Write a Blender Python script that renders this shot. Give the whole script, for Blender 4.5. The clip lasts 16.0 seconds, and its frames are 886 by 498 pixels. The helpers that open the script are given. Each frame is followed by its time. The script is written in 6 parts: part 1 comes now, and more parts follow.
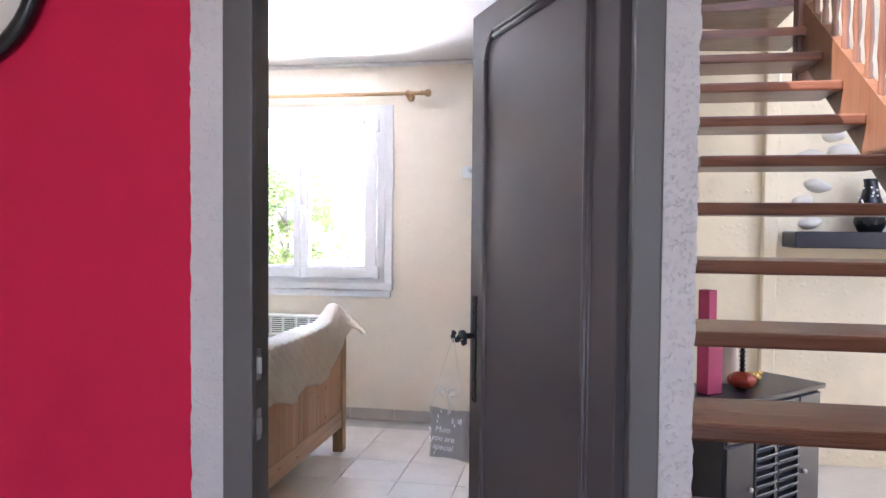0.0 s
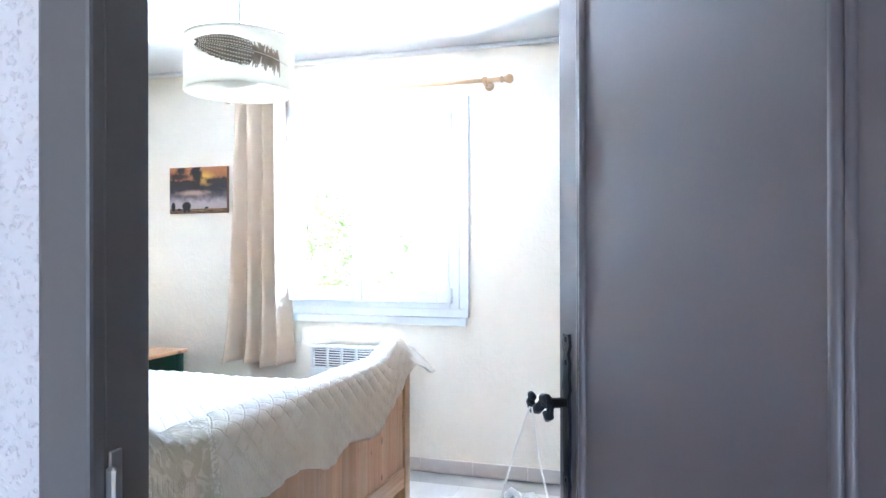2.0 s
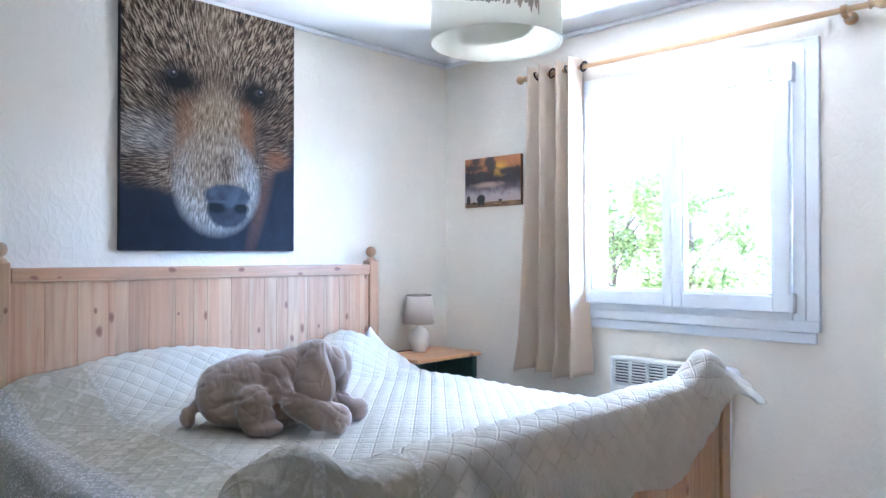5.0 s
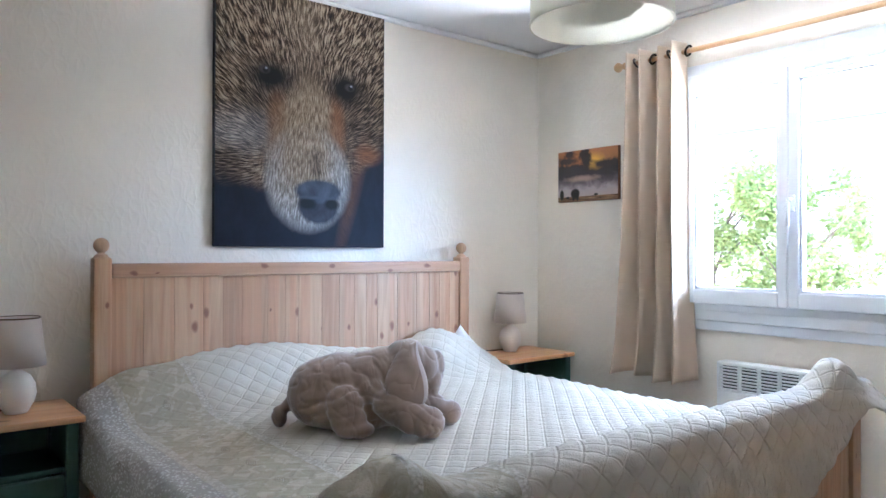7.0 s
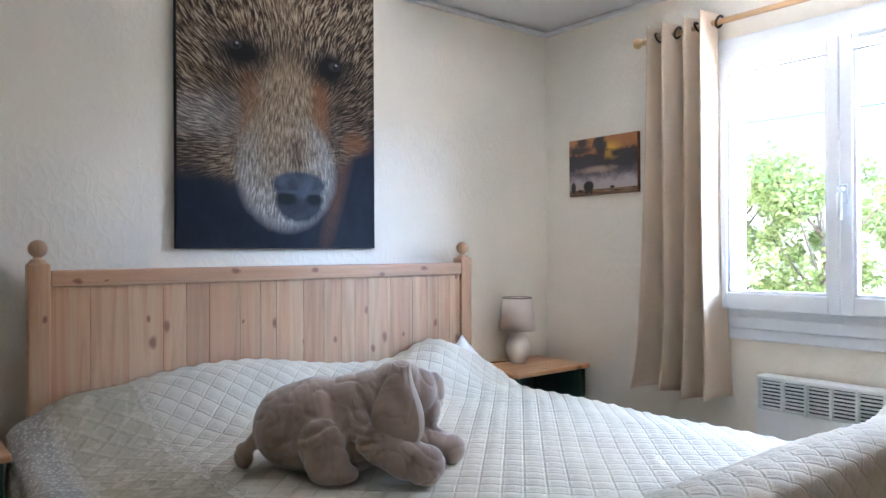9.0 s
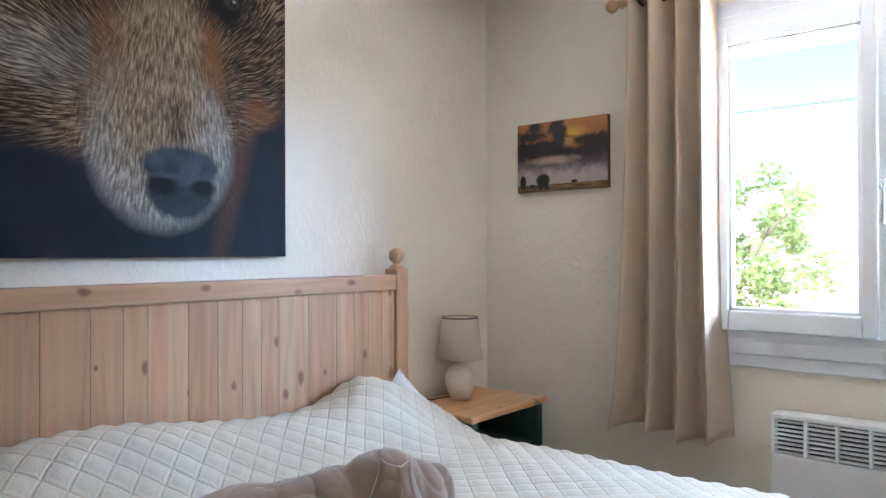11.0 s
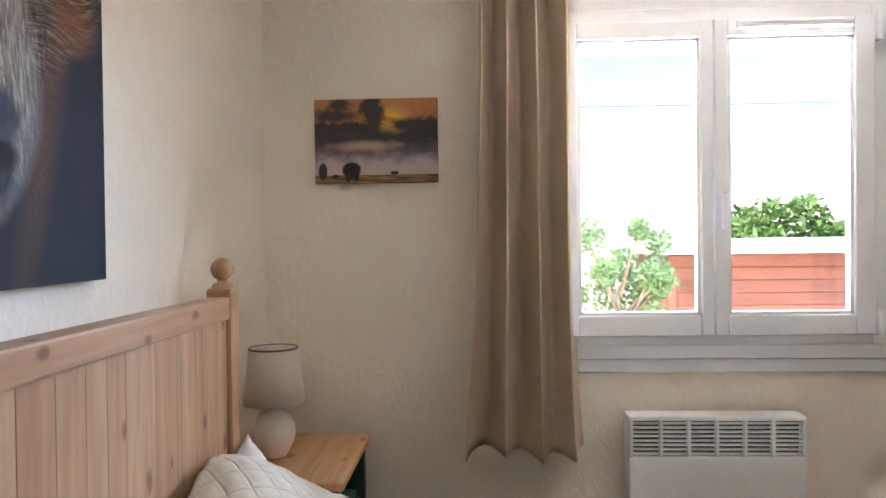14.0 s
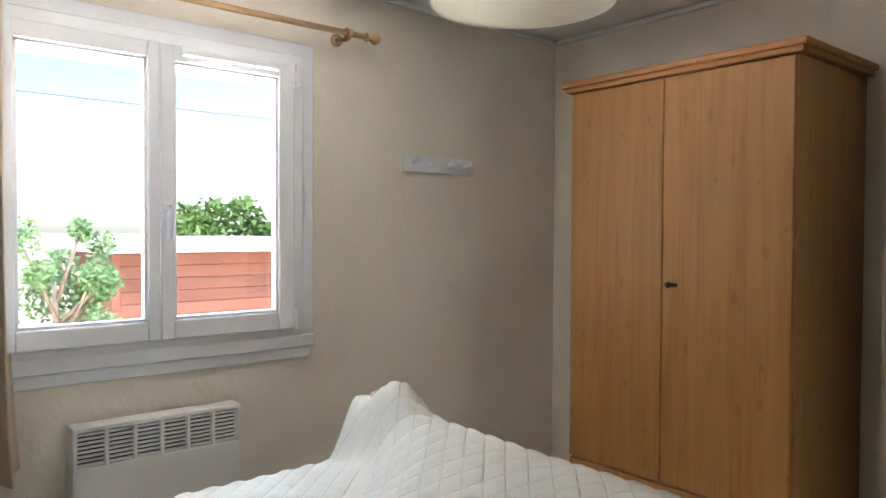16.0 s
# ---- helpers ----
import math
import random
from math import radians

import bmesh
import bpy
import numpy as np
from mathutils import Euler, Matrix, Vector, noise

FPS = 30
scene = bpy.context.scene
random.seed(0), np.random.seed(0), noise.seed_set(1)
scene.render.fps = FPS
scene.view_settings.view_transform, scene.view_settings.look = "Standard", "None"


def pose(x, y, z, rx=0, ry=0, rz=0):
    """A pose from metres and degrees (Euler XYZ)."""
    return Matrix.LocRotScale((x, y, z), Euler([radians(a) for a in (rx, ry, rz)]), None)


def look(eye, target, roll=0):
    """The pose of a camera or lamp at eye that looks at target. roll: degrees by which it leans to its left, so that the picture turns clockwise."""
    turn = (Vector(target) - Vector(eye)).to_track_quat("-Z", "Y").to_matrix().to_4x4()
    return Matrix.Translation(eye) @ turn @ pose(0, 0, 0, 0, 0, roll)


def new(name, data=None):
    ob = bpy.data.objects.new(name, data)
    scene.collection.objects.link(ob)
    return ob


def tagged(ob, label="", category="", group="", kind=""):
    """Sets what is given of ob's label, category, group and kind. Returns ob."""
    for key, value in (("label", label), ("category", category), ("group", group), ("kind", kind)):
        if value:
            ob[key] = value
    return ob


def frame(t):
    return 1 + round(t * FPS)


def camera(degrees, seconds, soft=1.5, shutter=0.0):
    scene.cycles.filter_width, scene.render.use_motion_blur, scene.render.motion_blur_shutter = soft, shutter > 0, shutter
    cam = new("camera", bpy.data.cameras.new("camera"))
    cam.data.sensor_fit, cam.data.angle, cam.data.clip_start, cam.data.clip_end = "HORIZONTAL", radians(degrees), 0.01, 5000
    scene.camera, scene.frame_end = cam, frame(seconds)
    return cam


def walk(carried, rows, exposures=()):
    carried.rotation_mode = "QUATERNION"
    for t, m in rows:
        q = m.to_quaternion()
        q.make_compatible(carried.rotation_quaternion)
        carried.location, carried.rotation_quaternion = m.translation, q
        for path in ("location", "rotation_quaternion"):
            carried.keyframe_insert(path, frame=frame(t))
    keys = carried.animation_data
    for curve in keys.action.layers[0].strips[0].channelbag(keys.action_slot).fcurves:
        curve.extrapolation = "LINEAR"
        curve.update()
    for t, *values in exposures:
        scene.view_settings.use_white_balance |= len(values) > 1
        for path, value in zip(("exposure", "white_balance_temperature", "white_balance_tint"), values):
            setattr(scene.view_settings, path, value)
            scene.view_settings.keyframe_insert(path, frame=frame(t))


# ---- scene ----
cam = camera(63.6, 16.0)
PATH = [
    (0, (-0.030, 0.061, 1.403), (-0.387, 2.028, 1.338), 0.5),
    (0.3, (-0.036, 0.199, 1.381), (-0.403, 2.164, 1.330), 0.1),
    (1, (-0.011, 0.501, 1.330), (-0.518, 2.436, 1.329), -0.9),
    (1.5, (-0.057, 0.702, 1.328), (-0.636, 2.617, 1.332), -0.1),
    (2, (-0.139, 0.921, 1.342), (-0.752, 2.825, 1.344), -0.1),
    (2.5, (-0.205, 1.152, 1.334), (-0.869, 3.039, 1.332), -0.5),
    (3, (-0.226, 1.326, 1.306), (-1.054, 3.147, 1.315), -0.5),
    (3.5, (-0.241, 1.461, 1.284), (-1.254, 3.185, 1.304), -0.3),
    (4, (-0.243, 1.546, 1.291), (-1.358, 3.206, 1.309), -0.1),
    (4.5, (-0.264, 1.576, 1.283), (-1.52, 3.132, 1.299), -0.1),
    (5, (-0.279, 1.582, 1.279), (-1.677, 3.013, 1.299), 0.0),
    (7.5, (-0.418, 1.691, 1.284), (-1.984, 2.935, 1.293), 0.0),
    (8, (-0.448, 1.777, 1.276), (-2.024, 3.009, 1.288), -0.2),
    (10.5, (-1.378, 2.138, 1.322), (-2.794, 3.55, 1.326), -0.2),
    (11, (-1.552, 2.236, 1.315), (-2.836, 3.769, 1.326), -0.2),
    (11.5, (-1.804, 2.274, 1.331), (-2.808, 4.003, 1.335), -0.6),
    (12, (-2.111, 2.319, 1.315), (-3.027, 4.097, 1.327), -0.7),
    (12.5, (-2.36, 2.361, 1.328), (-3.224, 4.165, 1.341), -0.8),
    (13, (-2.524, 2.33, 1.355), (-3.168, 4.224, 1.347), -0.8),
    (13.5, (-2.723, 2.349, 1.344), (-3.075, 4.317, 1.333), -0.8),
    (14, (-2.815, 2.37, 1.375), (-2.905, 4.368, 1.352), -0.7),
    (14.5, (-2.893, 2.323, 1.411), (-2.581, 4.298, 1.367), -0.6),
    (15, (-2.84, 2.232, 1.452), (-2.175, 4.117, 1.392), -0.3),
    (15.5, (-2.861, 2.214, 1.447), (-1.88, 3.956, 1.395), -0.1),
    (16, (-2.878, 2.2, 1.443), (-1.594, 3.734, 1.394), 0.3),
]
walk(
    cam,
    [(t, look(eye, target, roll)) for t, eye, target, roll in PATH],
    [(0, 2.38, 5400, 22), (1, 2.72, 4950, 16), (1.5, 3.05, 4750, 12), (2.2, 3.3, 4650, 11), (3, 3.1, 4500, 11), (4, 2.7, 4480, 12), (5, 2.42, 4620, 14), (8, 1.96, 5120, 14), (10.5, 1.66, 5350, 15), (12.5, 1.5, 5780, 17), (13.3, 1.45, 5920, 18), (14, 1.44, 6180, 18), (15, 1.22, 6200, 18), (16, 1.24, 5980, 14)],
)

# ------------------------------------------------------------------ light
SUN_EL, SUN_AZ = radians(52), radians(240)
world = bpy.data.worlds.new("sky")
scene.world = world
world.use_nodes = True
wn = world.node_tree.nodes
sky = wn.new("ShaderNodeTexSky")
sky.sky_type, sky.sun_disc = "NISHITA", False
sky.sun_elevation, sky.sun_rotation = SUN_EL, SUN_AZ
sky.dust_density, sky.ozone_density = 1.2, 0.2
wn["Background"].inputs["Strength"].default_value = 0.15
world.node_tree.links.new(sky.outputs["Color"], wn["Background"].inputs["Color"])

sun = new("sun", bpy.data.lights.new("sun", "SUN"))
sun.data.energy, sun.data.angle, sun.data.color = 5.0, radians(0.6), (1.0, 0.95, 0.87)
sun_way = Vector((math.sin(SUN_AZ) * math.cos(SUN_EL), math.cos(SUN_AZ) * math.cos(SUN_EL), math.sin(SUN_EL)))
sun.matrix_world = look(sun_way * 30, (0, 0, 0))


def area_lamp(name, eye, target, w, h, watts, color):
    """Area lamp that stands in for daylight, outside the window or added unseen."""
    lamp = new(name, bpy.data.lights.new(name, "AREA"))
    lamp.data.shape, lamp.data.size, lamp.data.size_y = "RECTANGLE", w, h
    lamp.data.energy, lamp.data.color = watts, color
    lamp.matrix_world = look(eye, target)
    return lamp


area_lamp("window_skylight", (-1.95, 8.1, 4.5), (-1.95, 4.6, 1.3), 5.0, 2.6, 310, (0.64, 0.82, 1.0))
# Added lamp hidden below the sill, as ground bounce onto the ceiling.
area_lamp("bounce_fill_lamp", (-1.95, 5.8, 0.35), (-1.95, 3.3, 2.5), 1.8, 0.8, 350, (1.0, 0.94, 0.85))
area_lamp("east_skylight", (3.8, 8.6, 3.7), (-2.4, 4.8, 1.5), 5.2, 2.8, 1180, (0.60, 0.79, 1.0))
# Added lamp in an unseen opening behind the camera, to light the hall.
area_lamp("hall_fill_lamp", (-0.5, -2.52, 1.6), (-0.5, 0, 1.35), 1.5, 1.3, 3.9, (1.0, 0.97, 0.93))
# Second added lamp, in an unseen east opening, to light the stairwell.
area_lamp("stair_fill_lamp", (2.42, 3.0, 2.2), (0.8, 3.2, 1.5), 1.2, 1.4, 2.9, (1.0, 0.98, 0.94))


# ------------------------------------------------------------------ materials
class Shader:
    """A small helper for node trees."""

    def __init__(self, name):
        self.m = bpy.data.materials.new(name)
        self.m.use_nodes = True
        self.t = self.m.node_tree
        self.b = self.t.nodes["Principled BSDF"]

    def n(self, kind, **values):
        node = self.t.nodes.new("ShaderNode" + kind)
        for key, v in values.items():
            if key in node.inputs:
                self.put(v, node.inputs[key])
            else:
                setattr(node, key, v)
        return node

    def put(self, v, socket):
        if isinstance(v, bpy.types.NodeSocket):
            self.t.links.new(v, socket)
        elif isinstance(v, bpy.types.Node):
            self.t.links.new(v.outputs[0], socket)
        else:
            socket.default_value = v

    def noise(self, vec, scale, detail=4.0, rough=0.55, distort=0.0):
        node = self.n("TexNoise")
        self.put(vec, node.inputs["Vector"])
        node.inputs["Scale"].default_value, node.inputs["Detail"].default_value = scale, detail
        node.inputs["Roughness"].default_value, node.inputs["Distortion"].default_value = rough, distort
        return node.outputs["Fac"]

    def ramp(self, fac, stops):
        node = self.n("ValToRGB")
        self.put(fac, node.inputs["Fac"])
        e = node.color_ramp.elements
        while len(e) < len(stops):
            e.new(0.5)
        for el, (p, c) in zip(e, stops):
            el.position = p
            el.color = (*c, 1) if isinstance(c, tuple) else (c, c, c, 1)
        return node.outputs["Color"]

    def mix(self, fac, a, b, kind="MIX"):
        node = self.n("Mix")
        node.data_type, node.blend_type = "RGBA", kind
        self.put(fac, node.inputs[0])
        for v, i in ((a, 6), (b, 7)):
            self.put((*v, 1) if isinstance(v, tuple) and len(v) == 3 else v, node.inputs[i])
        return node.outputs[2]

    def math(self, op, a, b=0.0, clamp=False):
        node = self.n("Math")
        node.operation, node.use_clamp = op, clamp
        self.put(a, node.inputs[0])
        self.put(b, node.inputs[1])
        return node.outputs[0]

    def coords(self, scale=(1, 1, 1), shift=False, which="Object"):
        vec = self.n("TexCoord").outputs[which]
        mp = self.n("Mapping")
        self.put(vec, mp.inputs["Vector"])
        mp.inputs["Scale"].default_value = scale
        if shift:
            r = self.n("ObjectInfo").outputs["Random"]
            cx = self.n("CombineXYZ")
            for i, k in enumerate((17.3, 31.1, 53.7)):
                self.put(self.math("MULTIPLY", r, k), cx.inputs[i])
            self.put(cx, mp.inputs["Location"])
        return mp.outputs["Vector"]

    def bump(self, height, strength, distance=0.01):
        node = self.n("Bump")
        node.inputs["Strength"].default_value, node.inputs["Distance"].default_value = strength, distance
        self.put(height, node.inputs["Height"])
        self.put(node, self.b.inputs["Normal"])

    def done(self, color=None, rough=0.5, metal=0.0, **more):
        if color is not None:
            self.put((*color, 1) if isinstance(color, tuple) and len(color) == 3 else color, self.b.inputs["Base Color"])
        self.put(rough, self.b.inputs["Roughness"])
        self.b.inputs["Metallic"].default_value = metal
        for key, v in more.items():
            self.put(v, self.b.inputs[key.replace("_", " ")])
        return self.m


def shade(c, k):
    return tuple(min(1.0, v * k) for v in c)


def plain(name, color, rough=0.5, metal=0.0, vary=0.12, scale=6.0, grain=120.0, bump=0.05, **more):
    """Paint, metal, ceramic: two scales of variation and a fine relief."""
    s = Shader(name)
    v = s.coords(shift=True)
    big, fine = s.noise(v, scale, 3), s.noise(v, grain, 4, 0.6)
    f = s.math("ADD", s.math("MULTIPLY", big, 0.7), s.math("MULTIPLY", fine, 0.3))
    col = s.ramp(f, [(0.3, shade(color, 1 - vary)), (0.7, shade(color, 1 + vary))])
    s.bump(fine, bump, 0.004)
    r = s.math("ADD", s.math("MULTIPLY", big, 0.15), rough - 0.07, clamp=True)
    return s.done(col, r, metal, **more)


def wood(name, light, dark, axis=2, rough=0.45, knots=0.9, spread=0.25, pink=0.6):
    """Pine and the like, with the grain along one axis and scattered knots."""
    s = Shader(name)
    k = [22.0, 22.0, 22.0]
    k[axis] = 1.3
    v = s.coords(tuple(k), shift=True)
    grain = s.noise(v, 1.0, 5, 0.6, 1.2)
    k2 = [150.0, 150.0, 150.0]
    k2[axis] = 4.0
    fine = s.noise(s.coords(tuple(k2), shift=True), 1.0, 3)
    col = s.ramp(grain, [(0.32, dark), (0.52, light), (0.7, shade(light, 1.12))])
    col = s.mix(s.math("MULTIPLY", fine, 0.22), col, shade(dark, 0.75), "MIX")
    k4 = [16.0, 16.0, 16.0]
    k4[axis] = 0.25
    stripe = s.ramp(s.noise(s.coords(tuple(k4), shift=True), 1.0, 1), [(0.47, 0.0), (0.53, 1.0)])
    col = s.mix(s.math("MULTIPLY", stripe, pink), col, (0.97, 0.81, 0.74), "MULTIPLY")
    if knots:
        sp = s.n("SeparateXYZ")
        s.put(s.coords((1, 1, 1), shift=True), sp.inputs[0])
        flat = s.n("CombineXYZ")
        o = [q for q in (0, 1, 2) if q != axis]
        across = s.math("ADD", sp.outputs[o[0]], sp.outputs[o[1]])
        s.put(s.math("MULTIPLY", across, 10.0), flat.inputs[0])
        s.put(s.math("MULTIPLY", sp.outputs[axis], 5.5), flat.inputs[1])
        nz = s.n("TexNoise", Scale=1.7)
        s.put(flat, nz.inputs["Vector"])
        wob = s.n("VectorMath", operation="MULTIPLY_ADD")
        s.put(nz.outputs["Color"], wob.inputs[0])
        wob.inputs[1].default_value = (0.22, 0.22, 0.0)
        s.put(flat, wob.inputs[2])
        vo = s.n("TexVoronoi", voronoi_dimensions="2D", Scale=1.0, Randomness=1.0)
        s.put(wob.outputs[0], vo.inputs["Vector"])
        cell = s.n("SeparateColor", Color=vo.outputs["Color"])
        size = s.math("ADD", s.math("MULTIPLY", cell.outputs[1], 1.15), 0.3)
        spot = s.ramp(s.math("DIVIDE", vo.outputs["Distance"], size), [(0.045, 1.0), (0.08, 0.7), (0.125, 0.0)])
        pick = s.math("GREATER_THAN", cell.outputs[0], 0.6)
        col = s.mix(s.math("MULTIPLY", spot, s.math("MULTIPLY", pick, float(knots))), col, (dark[0] * 0.5, dark[1] * 0.34, dark[2] * 0.34))
    tone = s.math("ADD", s.math("MULTIPLY", s.n("ObjectInfo").outputs["Random"], spread), 1 - spread / 2)
    hsv = s.n("HueSaturation")
    s.put(col, hsv.inputs["Color"])
    s.put(tone, hsv.inputs["Value"])
    s.bump(grain, 0.12, 0.004)
    return s.done(hsv.outputs["Color"], s.math("ADD", s.math("MULTIPLY", fine, 0.15), rough - 0.08))


def wallpaper(name, color, strength=0.24):
    """Papered wall with a raised, crinkled thread pattern."""
    s = Shader(name)
    v = s.coords()
    warp = s.n("TexNoise")
    s.put(v, warp.inputs["Vector"])
    warp.inputs["Scale"].default_value, warp.inputs["Detail"].default_value = 11, 4
    add = s.n("VectorMath", operation="MULTIPLY_ADD")
    s.put(warp.outputs["Color"], add.inputs[0])
    add.inputs[1].default_value = (0.09, 0.09, 0.09)
    s.put(v, add.inputs[2])
    mp = s.n("Mapping")
    s.put(add.outputs[0], mp.inputs["Vector"])
    mp.inputs["Scale"].default_value = (26, 26, 13)
    vo = s.n("TexVoronoi", feature="DISTANCE_TO_EDGE")
    s.put(mp.outputs[0], vo.inputs["Vector"])
    vo.inputs["Scale"].default_value = 1.0
    ridge = s.ramp(vo.outputs["Distance"], [(0.0, 1.0), (0.22, 0.0)])
    fine = s.noise(v, 240, 3)
    h = s.math("ADD", ridge, s.math("MULTIPLY", fine, 0.35))
    big = s.noise(v, 1.7, 3)
    col = s.ramp(big, [(0.3, shade(color, 0.95)), (0.7, shade(color, 1.04))])
    s.bump(h, strength, 0.0035)
    return s.done(col, s.math("ADD", s.math("MULTIPLY", ridge, -0.12), 0.5))


def plaster(name, color, strength=0.5, scale=65.0):
    """Rough thrown plaster with blobs."""
    s = Shader(name)
    v = s.coords()
    warp = s.n("VectorMath", operation="MULTIPLY_ADD")
    nz = s.n("TexNoise", Scale=scale * 0.9)
    s.put(v, nz.inputs["Vector"])
    s.put(nz.outputs["Color"], warp.inputs[0])
    warp.inputs[1].default_value = (0.016, 0.016, 0.016)
    s.put(v, warp.inputs[2])
    vo = s.n("TexVoronoi", Scale=scale)
    s.put(warp.outputs[0], vo.inputs["Vector"])
    pick = s.n("SeparateColor", Color=vo.outputs["Color"]).outputs[0]
    blob = s.math("MULTIPLY", s.ramp(vo.outputs["Distance"], [(0.12, 1.0), (0.5, 0.0)]), s.ramp(pick, [(0.3, 0.1), (0.8, 1.0)]))
    fine = s.noise(v, 260, 3)
    col = s.ramp(s.noise(v, 3, 4), [(0.3, shade(color, 0.93)), (0.7, shade(color, 1.05))])
    s.bump(s.math("ADD", blob, s.math("MULTIPLY", fine, 0.12)), strength, 0.006)
    return s.done(col, 0.85)


def fabric(name, color, weave=420.0, rough=0.95, vary=0.1, bump=0.25, sheen=0.3):
    s = Shader(name)
    v = s.coords()
    big, fine = s.noise(v, 9, 4), s.noise(v, weave, 2)
    f = s.math("ADD", s.math("MULTIPLY", big, 0.5), s.math("MULTIPLY", fine, 0.5))
    col = s.ramp(f, [(0.3, shade(color, 1 - vary)), (0.7, shade(color, 1 + vary))])
    s.bump(fine, bump, 0.003)
    return s.done(col, rough, Sheen_Weight=sheen)


CREAM, PINE, PINE_D = (0.82, 0.75, 0.625), (0.49, 0.318, 0.182), (0.385, 0.228, 0.122)
m_wall = wallpaper("cream_wallpaper", CREAM)
m_ceiling = plain("ceiling_paint", (0.80, 0.79, 0.77), 0.9, vary=0.03, scale=2)
m_white = plain("white_frame_plastic", (0.80, 0.81, 0.82), 0.35, vary=0.03)
m_radiator = plain("white_enamel", (0.78, 0.77, 0.74), 0.35, vary=0.03)
# Near-black colour that paints the shade inside the heater's slots.
m_grille_shade = plain("painted_grille_shade", (0.05, 0.05, 0.05), 0.8)
m_red = fabric("crimson_wall_paint", (0.60, 0.003, 0.052), 300, 0.75, 0.08, 0.18, 0.0)
m_plaster = plaster("white_rough_plaster", (0.66, 0.62, 0.62), 0.6, 120.0)
m_plaster_cream = plaster("cream_plaster", (0.74, 0.66, 0.50), 0.35, 30)
m_door = plain("taupe_grey_door_paint", (0.102, 0.086, 0.088), 0.38, vary=0.06, scale=3, bump=0.04)
m_casing = plain("taupe_grey_frame_paint", (0.120, 0.111, 0.107), 0.4, vary=0.08, scale=3)
m_iron = plain("black_wrought_iron", (0.018, 0.02, 0.024), 0.42, 0.6, vary=0.3, scale=30, bump=0.3)
m_steel = plain("brushed_steel", (0.55, 0.55, 0.56), 0.3, 1.0)
m_pine = wood("knotty_pine_upright", PINE, PINE_D, 2)
m_pine_y = wood("knotty_pine_rail", PINE, PINE_D, 1)
m_pine_x = wood("knotty_pine_long", PINE, PINE_D, 0)
m_pine_top = wood("waxed_pine_top", (0.54, 0.315, 0.15), (0.42, 0.225, 0.095), 1, 0.4)
m_honey = wood("honey_pine_upright", (0.46, 0.232, 0.068), (0.385, 0.18, 0.048), 2, 0.42, 0.3, 0.1, 0.3)
m_honey_y = wood("honey_pine_level", (0.46, 0.228, 0.066), (0.37, 0.168, 0.045), 1, 0.42, 0.5, 0.1, 0.3)
m_rod = wood("pale_varnished_beech", (0.60, 0.40, 0.20), (0.52, 0.33, 0.16), 0, 0.4, False, 0.1)
m_tread = wood("brown_varnished_tread", (0.15, 0.06, 0.03), (0.085, 0.032, 0.016), 0, 0.3, False, 0.15)
m_stair_rail = wood("chestnut_baluster", (0.125, 0.055, 0.024), (0.08, 0.033, 0.015), 2, 0.35, False, 0.15)
m_green = plain("dark_green_cabinet_paint", (0.032, 0.075, 0.055), 0.45, vary=0.18, scale=8)
m_navy = plain("blue_black_cabinet_paint", (0.018, 0.019, 0.03), 0.3, vary=0.2)
m_curtain = fabric("beige_curtain_cloth", (0.72, 0.57, 0.41), 500, 0.9, 0.05, 0.15, 0.2)
ct = m_curtain.node_tree
thin, through_cloth = ct.nodes.new("ShaderNodeMixShader"), ct.nodes.new("ShaderNodeBsdfTranslucent")
through_cloth.inputs["Color"].default_value = (0.60, 0.50, 0.38, 1)
thin.inputs[0].default_value = 0.34
ct.links.new(ct.nodes["Principled BSDF"].outputs[0], thin.inputs[1])
ct.links.new(through_cloth.outputs[0], thin.inputs[2])
ct.links.new(thin.outputs[0], ct.nodes["Material Output"].inputs["Surface"])
def velour(name, color):
    """Napped cloth with slack, slanting folds."""
    s = Shader(name)
    v = s.coords((9.0, 4.0, 5.0))
    fold = s.noise(v, 1.0, 2, 0.5, 1.2)
    ridge = s.math("ABSOLUTE", s.math("SUBTRACT", fold, 0.5))
    crease = s.ramp(ridge, [(0.0, 0.0), (0.05, 0.6), (0.16, 1.0)])
    nap = s.noise(s.coords(), 260, 2)
    col = s.ramp(s.noise(s.coords(), 11, 4), [(0.3, shade(color, 0.86)), (0.7, shade(color, 1.14))])
    s.bump(s.math("ADD", crease, s.math("MULTIPLY", nap, 0.12)), 0.28, 0.010)
    return s.done(col, 1.0, Sheen_Weight=0.7)


m_plush = velour("taupe_plush", (0.30, 0.22, 0.17))
m_ceramic = plain("glazed_cream_ceramic", (0.76, 0.71, 0.63), 0.3, vary=0.05, bump=0.03)
m_shade_taupe = fabric("taupe_lampshade_cloth", (0.60, 0.51, 0.43), 600, 0.9, 0.05, 0.15)
m_shade_rim = fabric("brown_shade_trim", (0.14, 0.09, 0.06), 500)
m_pillow = fabric("white_pillow_cotton", (0.76, 0.75, 0.74), 380, 0.95, 0.05, 0.2)
m_mattress = fabric("mattress_ticking", (0.66, 0.64, 0.60), 300)
m_cable = plain("black_cable", (0.02, 0.02, 0.02), 0.5)
m_tile = plain("pale_floor_tile", (0.66, 0.63, 0.59), 0.22, vary=0.07, scale=5, bump=0.02)
m_grout = plain("grey_grout", (0.36, 0.34, 0.31), 0.9)
m_base_tile = plain("greige_skirting_tile", (0.52, 0.47, 0.42), 0.3, vary=0.08)
m_pendant = fabric("ivory_pendant_cloth", (0.74, 0.70, 0.57), 520, 0.85, 0.03, 0.1)
